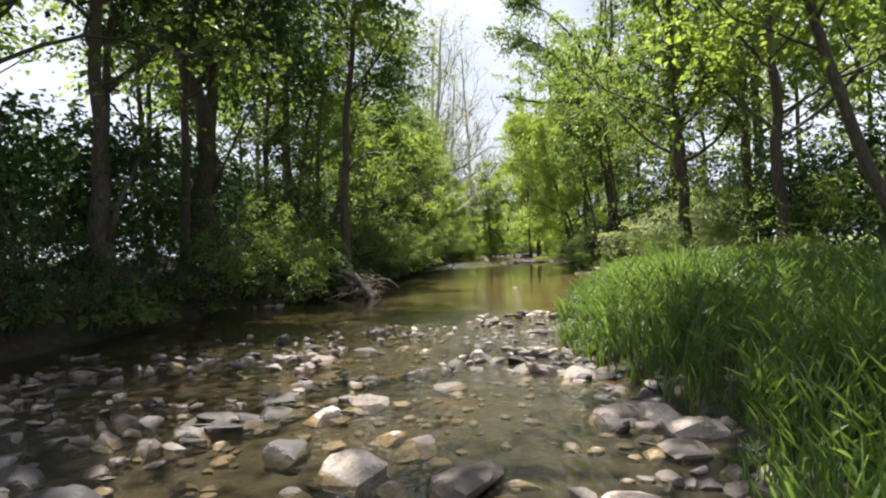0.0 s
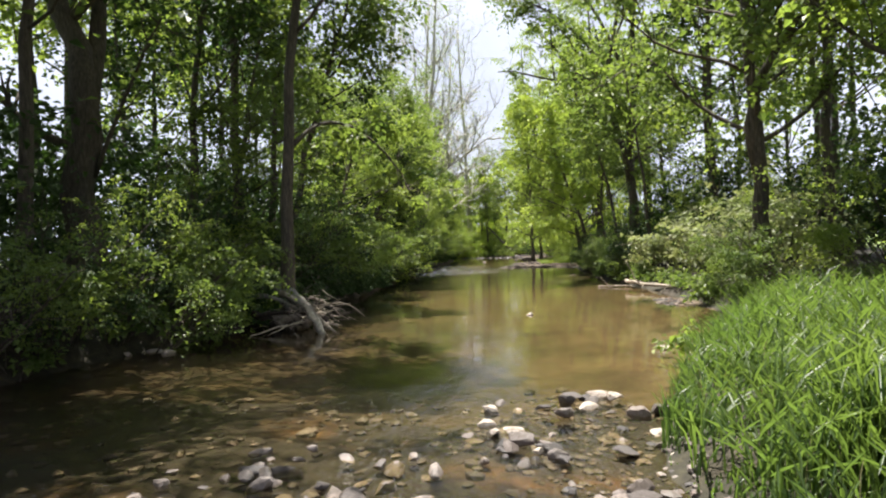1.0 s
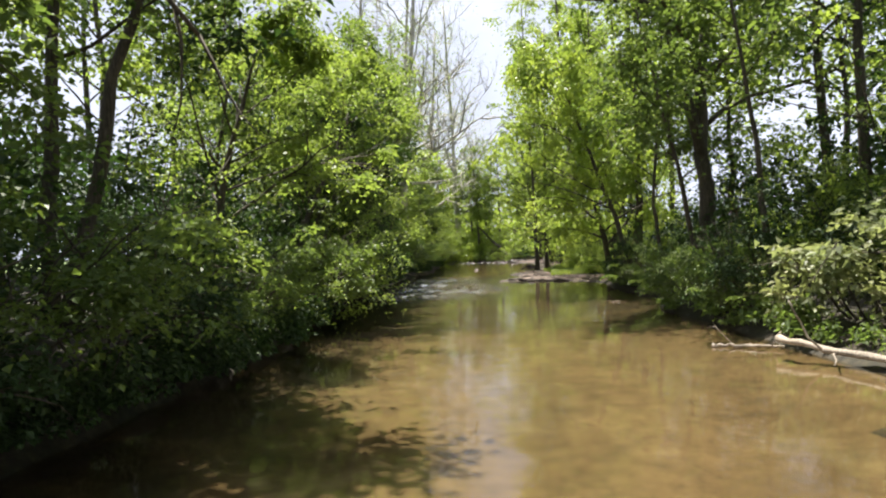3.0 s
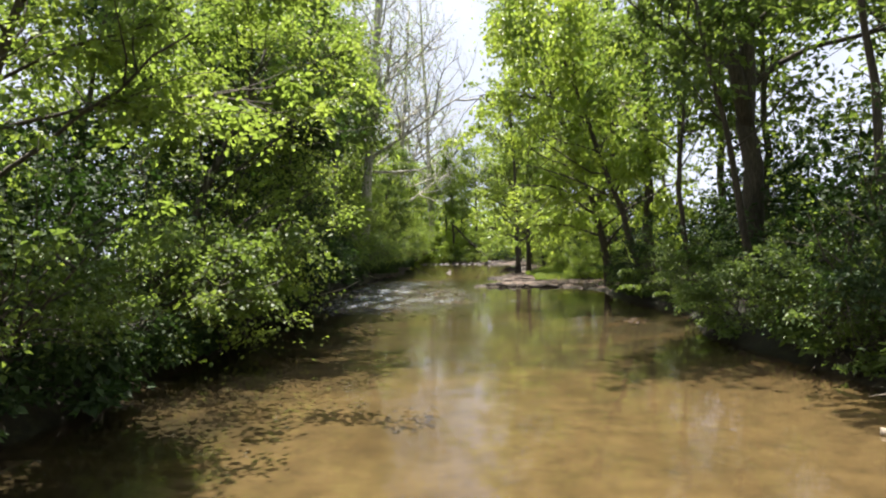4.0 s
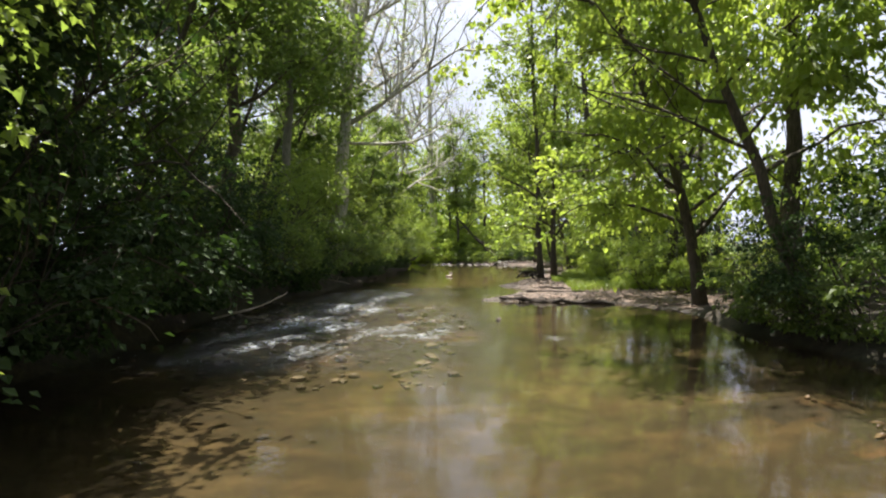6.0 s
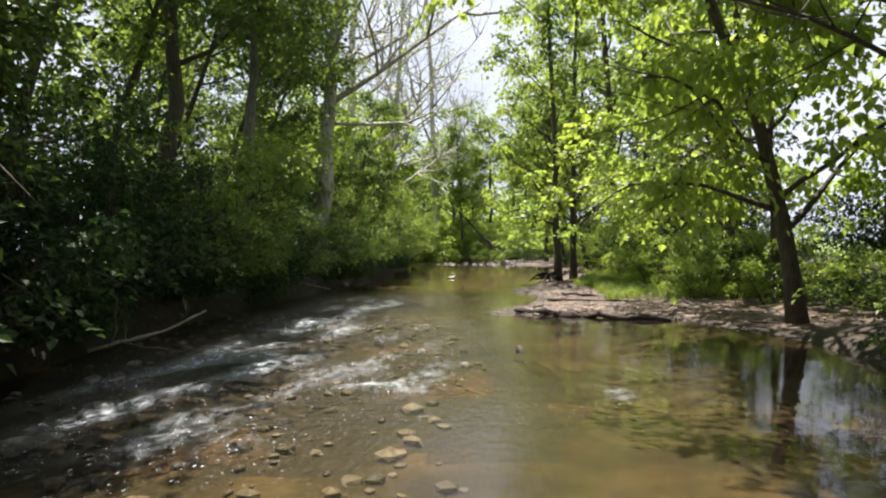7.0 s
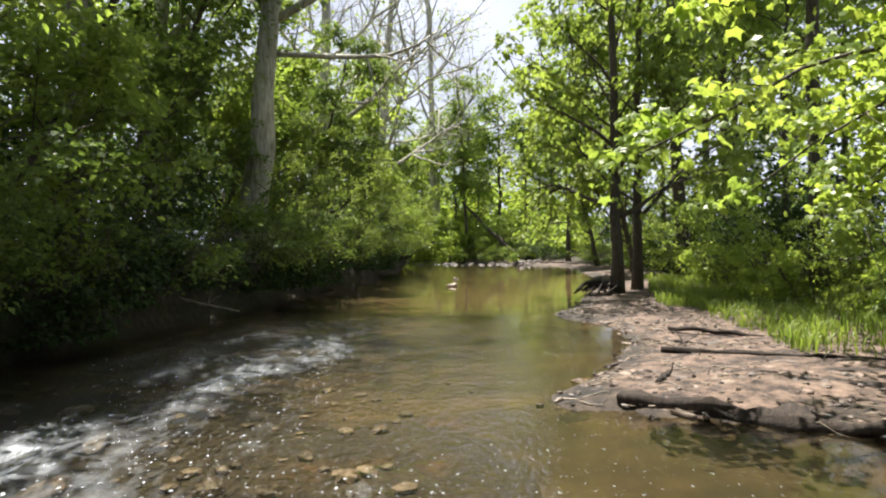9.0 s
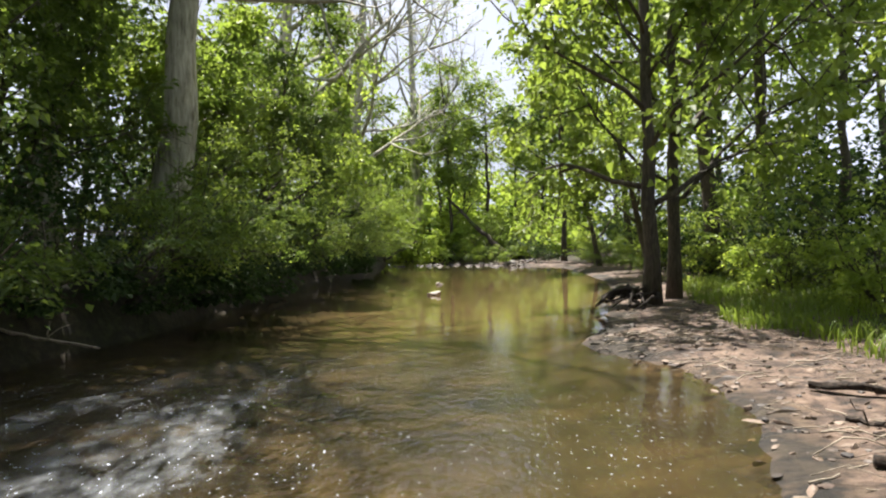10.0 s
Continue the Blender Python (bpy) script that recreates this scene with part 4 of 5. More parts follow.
DEEP, HANGING, FAR = [], [], []
for y in np.arange(8, 126, 2.5):
    xl, xr = np.interp(y, LEFT[:, 1], LEFT[:, 0]), np.interp(y, RIGHT[:, 1], RIGHT[:, 0])
    if y < 23:
        plant(0, xl - RNG.uniform(0.2, 0.7), y, RNG.uniform(0.45, 0.65), 0)
        plant(7, xl - RNG.uniform(4.5, 6), y + 1, RNG.uniform(0.5, 0.7), 0)
    else:
        # darkened leaf kinds go where the left bank lies in shade
        if y > 27:
            plant(int(RNG.choice([3, 1, 2] if 38 < y < 50 else [0, 0, 0] if 50 < y < 67 else [1, 2, 1, 3] if 60 < y < 84 else [1, 3, 2, 3] if y > 84 else [0, 0, 0, 1])), xl - (RNG.uniform(0.6, 1.3) if y < 50 else RNG.uniform(0.3, 0.8)), y, RNG.uniform(0.6, 1.0), 0)
        plant(int(RNG.choice([7, 3, 7])), xl - RNG.uniform(2.6, 4.5), y + 1, RNG.uniform(0.8, 1.25), 0)
        if y > 40:
            plant(7, xl - RNG.uniform(1.3, 1.8), y + 1.2, RNG.uniform(0.42, 0.55), 0)
    if y < 27:
        plant(5, xl - RNG.uniform(0.1, 0.5), y + RNG.uniform(-1, 1), RNG.uniform(0.7, 1.2), 0)
    if y > 26:
        edge = max(xr, 14.2 + (y - 64) * 0.06) + 2.0 if 60 < y < 118 else xr
        if RNG.uniform() < 0.8 and not 28 < y < 37:
            plant(int(RNG.choice([0, 0, 1] if y < 60 else [9, 3, 9])), edge + RNG.uniform(0.8, 2.0), y, RNG.uniform(0.45, 0.85), 180)
        plant(int(RNG.choice([7, 3, 7])), edge + RNG.uniform(3.5, 6.5), y + 1, RNG.uniform(0.7, 1.1), 180)
        if not 26 < y < 38:
            plant(2, edge + RNG.uniform(0.5, 1.0), y + RNG.uniform(-1, 1), RNG.uniform(0.45, 0.7), 180)
for y in np.arange(4, 40, 4.5):
    DEEP.append((np.interp(y, LEFT[:, 1], LEFT[:, 0]) - RNG.uniform(7, 10), y, RNG.uniform(1.3, 1.7) if y < 24 else RNG.uniform(0.7, 0.9)))
for y in [v for v in np.arange(3, 122, 4.2) if not 68 < v < 98]:
    plant(int(RNG.choice([7, 3])), max(np.interp(y, RIGHT[:, 1], RIGHT[:, 0]), 12.0 + max(0, y - 64) * 0.06) + RNG.uniform(8, 11), y, RNG.uniform(1.2, 1.7), 180)
for y in np.arange(42, 122, 6):
    DEEP.append((np.interp(y, LEFT[:, 1], LEFT[:, 0]) - RNG.uniform(8, 11), y, RNG.uniform(1.1, 1.6)))
for y in np.arange(7, 24, 1.8):
    for off in (0.4, 1.3):
        plant(int(RNG.choice([5, 5, 0])), np.interp(y, LEFT[:, 1], LEFT[:, 0]) - off - RNG.uniform(0, 0.5), y + RNG.uniform(-0.8, 0.8), RNG.uniform(0.5, 0.8), 0)
for x in np.arange(-14, 26, 3.4):
    FAR.append((x, (148 if -4 < x < 9 else 141) + RNG.uniform(-1, 3), RNG.uniform(1.8, 2.4)))
for y in np.arange(8, 62, 3.6):
    if not 30 < y < 37:
        DEEP.append((-17.5 + RNG.uniform(-2, 1.5), y, RNG.uniform(1.5, 1.9) if y < 30 else RNG.uniform(1.8, 2.3)))
for y in np.arange(64, 122, 4.4):
    DEEP.append((np.interp(y, LEFT[:, 1], LEFT[:, 0]) - RNG.uniform(12, 15), y, RNG.uniform(1.8, 2.3)))
for y in [v for v in np.arange(6, 124, 5.0) if not 68 < v < 104]:
    DEEP.append((26 + RNG.uniform(-2, 3) + max(0, y - 64) * 0.06, y, RNG.uniform(1.9, 2.4)))
for x in np.arange(-8, 26, 3.2):
    FAR.append((x, 152 + RNG.uniform(-2, 3), RNG.uniform(2.7, 3.3)))
for x in np.arange(-6, 26, 3.0):
    FAR.append((x, 132 + RNG.uniform(-1, 2), RNG.uniform(1.3, 1.8)))
for x in np.arange(-4, 24, 2.0):
    plant(8, x, 126.5 + RNG.uniform(-2, 2) + (6 if 3 < x < 8 else 0), RNG.uniform(0.8, 1.3), 270)
for x, y, k, s in ((12.6, 37.0, 4, 1.2), (13.6, 31.5, 4, 1.15), (13.8, 34.4, 4, 1.3), (13.0, 28.8, 4, 1.0), (-5.6, 26.2, 2, 0.8), (-5.8, 24.0, 2, 0.7), (11.5, 25.5, 1, 0.7), (14, 24, 3, 0.8), (13.5, 18.5, 3, 0.7), (16, 15, 7, 0.8), (15.5, 9, 3, 0.8), (17, 3, 7, 0.9), (12.0, 40.5, 0, 0.9), (5.9, 17.9, 6, 0.8), (14.4, 70.6, 9, 0.6), (15.4, 73.4, 9, 0.75), (15.0, 76.6, 9, 0.7), (16.0, 79.6, 9, 0.85), (16.4, 84, 9, 0.9), (15.6, 68.2, 9, 0.65), (17.6, 76, 9, 1.0), (18.4, 72.5, 9, 1.0), (-6.2, 27.5, 0, 1.0), (-5.6, 29.2, 0, 0.9), (-6.8, 25.6, 7, 0.7), (-4.2, 38.0, 0, 1.0), (-4.0, 40.2, 0, 0.9)):
    plant(k, x, y, s, 180)
for x, y, k, s in ((-5.9, 20.8, 1, 0.7), (-6.4, 22.4, 1, 0.75), (-7.6, 17.4, 1, 0.75), (-7.4, 19.2, 3, 0.6), (-3.2, 45.0, 3, 0.95), (-3.6, 46.8, 3, 1.0), (-4.1, 48.8, 3, 0.95), (-3.6, 43.0, 1, 1.0), (-3.4, 51.6, 0, 1.1), (-3.6, 54.0, 0, 1.2), (-3.6, 56.6, 0, 1.2), (-3.5, 59.2, 0, 1.1), (-3.8, 62.0, 0, 1.2), (-3.8, 65.0, 0, 1.2), (-3.6, 68.6, 3, 1.0)):
    plant(k, x, y, s, 0)

for y in np.arange(26, 60, 1.1):
    xr = np.interp(y, RIGHT[:, 1], RIGHT[:, 0])
    plant(5, xr + RNG.uniform(0.15, 0.9), y, RNG.uniform(0.5, 1.0), 180)
# dark leaves added along the bank foot to stand in for its deep shade
for y in np.concatenate([np.arange(24.5, 52, 1.15), np.arange(52, 112, 1.7)]):
    HANGING.append((np.interp(y, LEFT[:, 1], LEFT[:, 0]) - RNG.uniform(0.05, 0.5), y, RNG.uniform(0.7, 1.15)))
for y in np.arange(4, 62, 3.0):
    DEEP.append((20 + RNG.uniform(-1.5, 1.5), y, RNG.uniform(1.6, 2.0)))
for y in np.arange(8, 42, 3.0):
    DEEP.append((-14 + RNG.uniform(-1.5, 1), y, RNG.uniform(1.5, 1.9)))
for x, y, size in ((18.2, 86.0, 1.1), (19.6, 88.5, 1.2), (18.8, 91.5, 1.3), (20.2, 95.0, 1.1), (21.0, 85.0, 1.2), (20.4, 99.0, 1.3), (24.0, 90.0, 2.0), (25.0, 97.0, 2.1)):
    DEEP.append((x, y, size))


def joined(name, label, source, places, turn, mat):
    """Far or dense growth that nobody could count, joined into one leafy mass."""
    me = [c for c in source.children if c.name.startswith("foliage")][0].data
    v = np.zeros(len(me.vertices) * 3)
    me.vertices.foreach_get("co", v)
    v = v.reshape(-1, 3)
    f = np.zeros(len(me.loops), np.int32)
    me.loops.foreach_get("vertex_index", f)
    f = f.reshape(-1, 3)
    bag = Bag()
    for x, y, size in places:
        m = np.array(pose(x, y, height(x, y), 0, 0, turn + RNG.uniform(-50, 50)))
        bag.add(v * size @ m[:3, :3].T + m[:3, 3], f)
    tagged(part(name, bag, mat, smooth=False), label, "undergrowth", "", "stuff")


joined("undergrowth", "leafy undergrowth behind the banks, darkened in colour for shade", bush[7], DEEP, 0, LEAF_SHADE)
joined("hanging_growth", "leafy growth added over the undercut bank, dark in place of shade", hanging, HANGING, 0, LEAF_SHADE)
joined("far_thicket", "sunlit yellow-green thicket beyond the stream bend", bush[8], FAR, 270, LEAF_WILLOW)
for ob in list(hanging.children) + [hanging]:
    bpy.data.objects.remove(ob)

# ---- grass ----
def blades(bag, x, y, tall, wide, lean=0.35, segs=3):
    """Bent, tapering blades of grass standing on the ground."""
    n = len(x)
    z = land(x, y)[0] - 0.03
    az = RNG.uniform(0, 6.28, n)
    out = np.stack([np.cos(az), np.sin(az), np.zeros(n)], 1) * (lean * RNG.uniform(0.15, 1.4, n))[:, None]
    side = np.stack([-np.sin(az + 0.5), np.cos(az + 0.5), np.zeros(n)], 1)
    rows = []
    for s in range(segs + 1):
        t = s / segs
        mid = np.stack([x, y, z], 1) + out * (tall * t ** 2)[:, None] + np.array([0, 0, 1.0]) * (tall * (t - 0.34 * t ** 3))[:, None]
        w = wide * (1 - t) ** 0.6 if s < segs else wide * 0
        rows.append(mid - side * w[:, None])
        if s < segs:
            rows.append(mid + side * w[:, None])
    v = np.stack(rows, 1)
    k = v.shape[1]
    i = np.arange(n)[:, None] * k
    f4 = np.concatenate([i + np.array([[2 * s, 2 * s + 1, 2 * s + 3, 2 * s + 2]]) for s in range(segs - 1)])
    f3 = i + np.array([[k - 3, k - 2, k - 1]])
    start = bag.n
    bag.add(v, f4)
    bag.f.append(f3 + start)


def scatter(n, x0, x1, y0, y1, inside, clump=0.0):
    x, y = RNG.uniform(x0, x1, n), RNG.uniform(y0, y1, n)
    if clump:
        c = RNG.integers(0, max(1, n // 14), n)
        x, y = x[c] + RNG.standard_normal(n) * clump, y[c] + RNG.standard_normal(n) * clump
    ok = inside(x, y)
    return x[ok], y[ok]


def right_of(x, y, gap):
    return (x - np.interp(y, RIGHT[:, 1], RIGHT[:, 0]) > gap) & (dist_line(x, y, RIGHT) > gap * 0.8)


tallgrass = Bag()
gxs, gys = scatter(30000, 2.6, 9, -2, 21, lambda x, y: right_of(x, y, -0.05), 0.16)
blades(tallgrass, gxs, gys, RNG.uniform(0.6, 1.35, len(gxs)) * (0.84 + 0.75 * waves(gxs, gys, 1.5, 21)) * (0.65 + 0.35 * smooth(0.2, 1.3, dist_line(gxs, gys, RIGHT))), RNG.uniform(0.008, 0.019, len(gxs)), 0.42, 3)
gxs, gys = scatter(16000, 6, 20, -2, 27, lambda x, y: right_of(x, y, 0.3) & (x > 8.5), 0.25)
blades(tallgrass, gxs, gys, RNG.uniform(0.7, 1.3, len(gxs)) * (0.9 + 0.25 * waves(gxs, gys, 1.4, 21)), RNG.uniform(0.012, 0.022, len(gxs)), 0.7)
gxs, gys = scatter(1500, 2.9, 8, -1, 20, lambda x, y: right_of(x, y, 0.0), 0.12)
blades(tallgrass, gxs, gys, RNG.uniform(0.9, 1.6, len(gxs)), RNG.uniform(0.010, 0.018, len(gxs)), 0.9, 5)
gxs, gys = scatter(17000, 2.7, 9, -1, 20, lambda x, y: right_of(x, y, 0.2), 0.2)
n = len(gxs)
az = RNG.uniform(0, 6.28, n)
leaves(tallgrass, np.stack([gxs, gys, land(gxs, gys)[0] + RNG.uniform(0.2, 0.95, n) * (0.65 + 0.35 * smooth(0.2, 1.3, dist_line(gxs, gys, RIGHT)))], 1), np.stack([np.cos(az), np.sin(az), RNG.uniform(0.5, 2.2, n)], 1),
       np.stack([-np.cos(az) * 0.5, -np.sin(az) * 0.5, np.ones(n)], 1), RNG.uniform(0.18, 0.42, n), RNG.uniform(0.012, 0.025, n))
tagged(part("tall_grass", tallgrass, GRASS_TALL), "tall lush green reed grass on the low bank", "grass", "", "stuff")
heads = Bag()
gxs, gys = scatter(420, 3.0, 15, -1, 20, lambda x, y: right_of(x, y, 0.3))
blades(heads, gxs, gys, RNG.uniform(1.0, 1.45, len(gxs)), np.full(len(gxs), 0.006), 0.25)
tagged(part("seed_stalks", heads, SEED), "thin straw-coloured seeding grass stalks", "grass", "", "stuff")
lowgrass = Bag()
gxs, gys = scatter(22000, 10.5, 20, 70.5, 92, lambda x, y: right_of(x, y, 2.4) & (x > 11.4 + 0.10 * (y - 72) + 0.5 * waves(x, y, 1.3, 20)), 0.2)
blades(lowgrass, gxs, gys, RNG.uniform(0.22, 0.62, len(gxs)), RNG.uniform(0.009, 0.017, len(gxs)), 0.5)
gxs, gys = scatter(5000, 9, 16, 24, 60, lambda x, y: right_of(x, y, 0.25) & (x - np.interp(y, RIGHT[:, 1], RIGHT[:, 0]) < 2.2), 0.2)
blades(lowgrass, gxs, gys, RNG.uniform(0.15, 0.45, len(gxs)), RNG.uniform(0.008, 0.015, len(gxs)), 0.6)
tagged(part("low_grass", lowgrass, GRASS_LOW), "short sunlit yellow-green grass behind the mud bar", "grass", "", "stuff")


# ---- stones ----
def stone_shape(seed, flat, faces=13, fine=3):
    """A worn, angular slab: a ball cut by random planes."""
    r = np.random.default_rng(seed)
    bm = bmesh.new()
    bmesh.ops.create_icosphere(bm, subdivisions=fine, radius=1.0)
    u = np.array([v.co[:] for v in bm.verts])
    n = unit(r.standard_normal((faces, 3)))
    d = r.uniform(0.42, 0.78, faces)
    dots = u @ n.T
    rad = np.where(dots > 0.05, d / np.maximum(dots, 0.05), 9).min(1)
    rad = np.minimum(rad, 1.35) * (1 + 0.012 * r.standard_normal(len(u)))
    p = u * rad[:, None] * np.array([1.0, r.uniform(0.6, 0.95), flat])
    for v, c in zip(bm.verts, p):
        v.co = c
    me = bpy.data.meshes.new("stone")
    bm.to_mesh(me)
    bm.free()
    me.polygons.foreach_set("use_smooth", np.zeros(len(me.polygons), bool))
    return me


shapes = []
for k in range(12):
    me = stone_shape(100 + k, [0.34, 0.48, 0.28, 0.6][k % 4])
    me.materials.append(STONE)
    shapes.append(me)
pale_shapes = []
for k in range(4):
    me = stone_shape(200 + k, [0.4, 0.55, 0.3, 0.6][k])
    me.materials.append(STONE_PALE)
    pale_shapes.append(me)


def stone(x, y, size, z=None, pale=False, label="grey-brown angular stone lying in the riffle", group="riffle stones", tilt=14):
    me = (pale_shapes if pale else shapes)[int(RNG.integers(4 if pale else 12))]
    ob = new("river_stone", me)
    zz = max(height(x, y), -0.08) + size * 0.12 if z is None else z
    ob.matrix_basis = pose(x, y, zz, RNG.uniform(-tilt, tilt), RNG.uniform(-tilt, tilt), RNG.uniform(0, 360)) @ Matrix.Diagonal((size, size, size * RNG.uniform(0.8, 1.2), 1))
    return tagged(ob, label, "stone", group)


for x, y, s, p in ((2.90, 5.05, 0.42, 1), (3.05, 4.55, 0.44, 1), (2.6, 5.2, 0.14, 1), (-0.2, 3.9, 0.46, 1), (0.2, 3.5, 0.26, 1), (-0.6, 3.4, 0.24, 1), (0.06, 4.95, 0.26, 1), (-0.95, 4.45, 0.32, 0), (-0.8, 5.7, 0.3, 1), (-2.3, 3.35, 0.44, 0), (-3.1, 3.9, 0.38, 0), (-2.2, 5.2, 0.34, 0), (-3.0, 5.6, 0.32, 0),
                   (0.7, 3.4, 0.42, 0), (1.2, 3.55, 0.2, 0), (0.35, 4.6, 0.28, 0), (0.55, 7.0, 0.28, 0), (0.2, 7.9, 0.24, 0), (-0.9, 10.2, 0.33, 0), (-0.2, 10.6, 0.24, 1), (0.2, 10.0, 0.2, 1), (1.1, 9.2, 0.26, 1), (0.75, 8.6, 0.3, 0), (1.8, 8.8, 0.34, 0), (2.2, 9.3, 0.22, 1), (2.7, 15.8, 0.16, 1), (1.9, 14.9, 0.2, 1), (1.5, 13.9, 0.22, 0), (-4.0, 12.9, 0.2, 1), (2.3, 7.0, 0.22, 1), (2.5, 6.4, 0.18, 0)):
    stone(x, y, s, None, bool(p), "pale sunlit slab of stone in the riffle" if p else "dark wet angular stone in the riffle")
made = 0
while made < 170:
    x, y = RNG.uniform(-6.5, 3.4), RNG.uniform(1.2, 13)
    edge = np.interp(y, RIGHT[:, 1], RIGHT[:, 0])
    clear = math.hypot((x - 1.0) / 1.2, (y - 5) / 3.2) < 1 or (x < -2.5 and y > 9.5) or x > edge + 0.2
    if (clear and RNG.uniform() < 0.88) or float(waves(np.array([x * 0.7]), np.array([y]), 1.3, 77)[0]) < -0.15:
        continue
    stone(x, y, min(0.34, 0.135 * math.exp(0.55 * abs(RNG.standard_normal())) * (1.35 if x < -1 and y < 6 else 1.0)), None, RNG.uniform() < 0.1)
    made += 1
made = 0
while made < 48:
    x, y = RNG.uniform(0.4, 4.2), RNG.uniform(11.5, 16.5)
    if abs(x - 2.6) / 1.9 + abs(y - 13.9) / 2.8 > 1:
        continue
    stone(x, y, RNG.uniform(0.07, 0.2), RNG.uniform(0, 0.05), RNG.uniform() < 0.25, "angular stone heaped on the gravel bar", "gravel bar stones")
    made += 1
for k in range(28):
    y = RNG.uniform(4, 10.5)
    stone(np.interp(y, RIGHT[:, 1], RIGHT[:, 0]) + RNG.uniform(-0.7, 0.25), y, RNG.uniform(0.08, 0.2), None, RNG.uniform() < 0.3, "angular stone at the foot of the grass bank", "bank foot stones")
for x, y, s in ((6.2, 89.6, 0.42), (6.7, 95, 0.3), (-5.9, 20.9, 0.26), (-5.5, 20.6, 0.2), (-6.4, 20.4, 0.22), (5.4, 19.2, 0.2), (3.6, 26, 0.14)):
    stone(x, y, s, 0.02, True, "flat pale stone just above the water", "lone stones")
stone(7.4, 134, 1.3, 0.5, True, "large tan boulder on the far bank", "lone stones")

made = 0
while made < 26:
    x, y = RNG.uniform(-2.0, 5.4), RNG.uniform(55.5, 69)
    stone(x, y, RNG.uniform(0.12, 0.30), RNG.uniform(-0.13, -0.05), False, "dark wet stone breaking the rapids", "rapids stones")
    made += 1
for x, y in ((6.3, 61.6),):
    stone(x, y, 0.16, 0.0, False, "flat dark stone just above the water", "lone stones")


def pebble_field(bag, n, x0, x1, y0, y1, inside, lo, hi):
    """Loose small stones, joined."""
    bm = bmesh.new()
    bmesh.ops.create_icosphere(bm, subdivisions=1, radius=1.0)
    u = np.array([v.co[:] for v in bm.verts])
    f = np.array([[v.index for v in fc.verts] for fc in bm.faces])
    bm.free()
    x, y = scatter(n, x0, x1, y0, y1, inside)
    z = land(x, y)[0]
    s = RNG.uniform(lo, hi, len(x)) * RNG.uniform(0.6, 1.4, len(x))
    sc = np.stack([s, s * RNG.uniform(0.6, 1, len(x)), s * RNG.uniform(0.3, 0.6, len(x))], 1)
    a = RNG.uniform(0, 6.28, len(x))
    p = u[None] * sc[:, None, :] * RNG.uniform(0.75, 1.2, (len(x), len(u), 1))
    q = np.stack([p[..., 0] * np.cos(a)[:, None] - p[..., 1] * np.sin(a)[:, None], p[..., 0] * np.sin(a)[:, None] + p[..., 1] * np.cos(a)[:, None], p[..., 2]], -1)
    q += np.stack([x, y, z + s * 0.15], 1)[:, None, :]
    bag.add(q, (np.arange(len(x))[:, None, None] * len(u) + f[None]).reshape(-1, 3))


cobbles = Bag()
cut = []
for k in range(6):
    me = stone_shape(300 + k, [0.34, 0.48, 0.28][k % 3], 12, 2)
    cut.append((np.array([v.co[:] for v in me.vertices]), np.array([p.vertices[:] for p in me.polygons])))
    bpy.data.meshes.remove(me)
count = 0
while count < 430:
    x, y = RNG.uniform(-7.2, 3.3), RNG.uniform(0.8, 13.5)
    open_water = math.hypot((x - 1.1) / 1.2, (y - 5) / 3.2) < 1 or (x < -2.5 and y > 9.0 - 0.25 * x)
    if x > np.interp(y, RIGHT[:, 1], RIGHT[:, 0]) or (open_water and RNG.uniform() < 0.9) or float(waves(np.array([x * 0.7]), np.array([y]), 1.3, 77)[0]) < -0.1:
        continue
    v, f = cut[count % 6]
    sz = RNG.uniform(0.07, 0.22)
    m = np.array(pose(x, y, -0.07 + sz * 0.3 + RNG.uniform(0, 0.05), RNG.uniform(-18, 18), RNG.uniform(-18, 18), RNG.uniform(0, 360)))
    cobbles.add(v * sz * np.array([1, RNG.uniform(0.7, 1), 1]) @ m[:3, :3].T + m[:3, 3], f)
    count += 1
tagged(part("cobbles", cobbles, STONE, smooth=False), "dense wet angular cobbles filling the shallow riffle", "cobbles", "", "stuff")
pebbles = Bag()
pebble_field(pebbles, 1300, -7, 3.6, 0.5, 17, lambda x, y: (x < np.interp(y, RIGHT[:, 1], RIGHT[:, 0]) + 0.3), 0.03, 0.12)
pebble_field(pebbles, 120, 4, 16.5, 115, 121, lambda x, y: x > 0, 0.15, 0.4)
pebble_field(pebbles, 900, 0.3, 4.4, 11.5, 16.6, lambda x, y: abs(x - 2.6) / 1.9 + abs(y - 13.9) / 2.8 < 1, 0.03, 0.07)
pebble_field(pebbles, 500, -2.5, 6, 54, 71, lambda x, y: (x < np.interp(y, RIGHT[:, 1], RIGHT[:, 0])) & (x < 5.2 + waves(x, y, 1.2, 40)), 0.04, 0.14)
pebble_field(pebbles, 900, 6, 14, 65, 80, lambda x, y: right_of(x, y, 0.0), 0.015, 0.05)
tagged(part("pebbles", pebbles, STONE, smooth=False), "small brown and grey pebbles on the stream bed", "pebbles", "", "stuff")


# ---- driftwood ----
def stick(parent, p0, p1, r, mat, name="stick", sag=0.05, wob=0.35, sides=6, n=7):
    b = Bag()
    pts = bend(p0, p1, sag, wob, n)
    tube(b, pts, r * np.linspace(1, 0.45, n), sides, 0.12)
    return part(name, b, mat, parent)


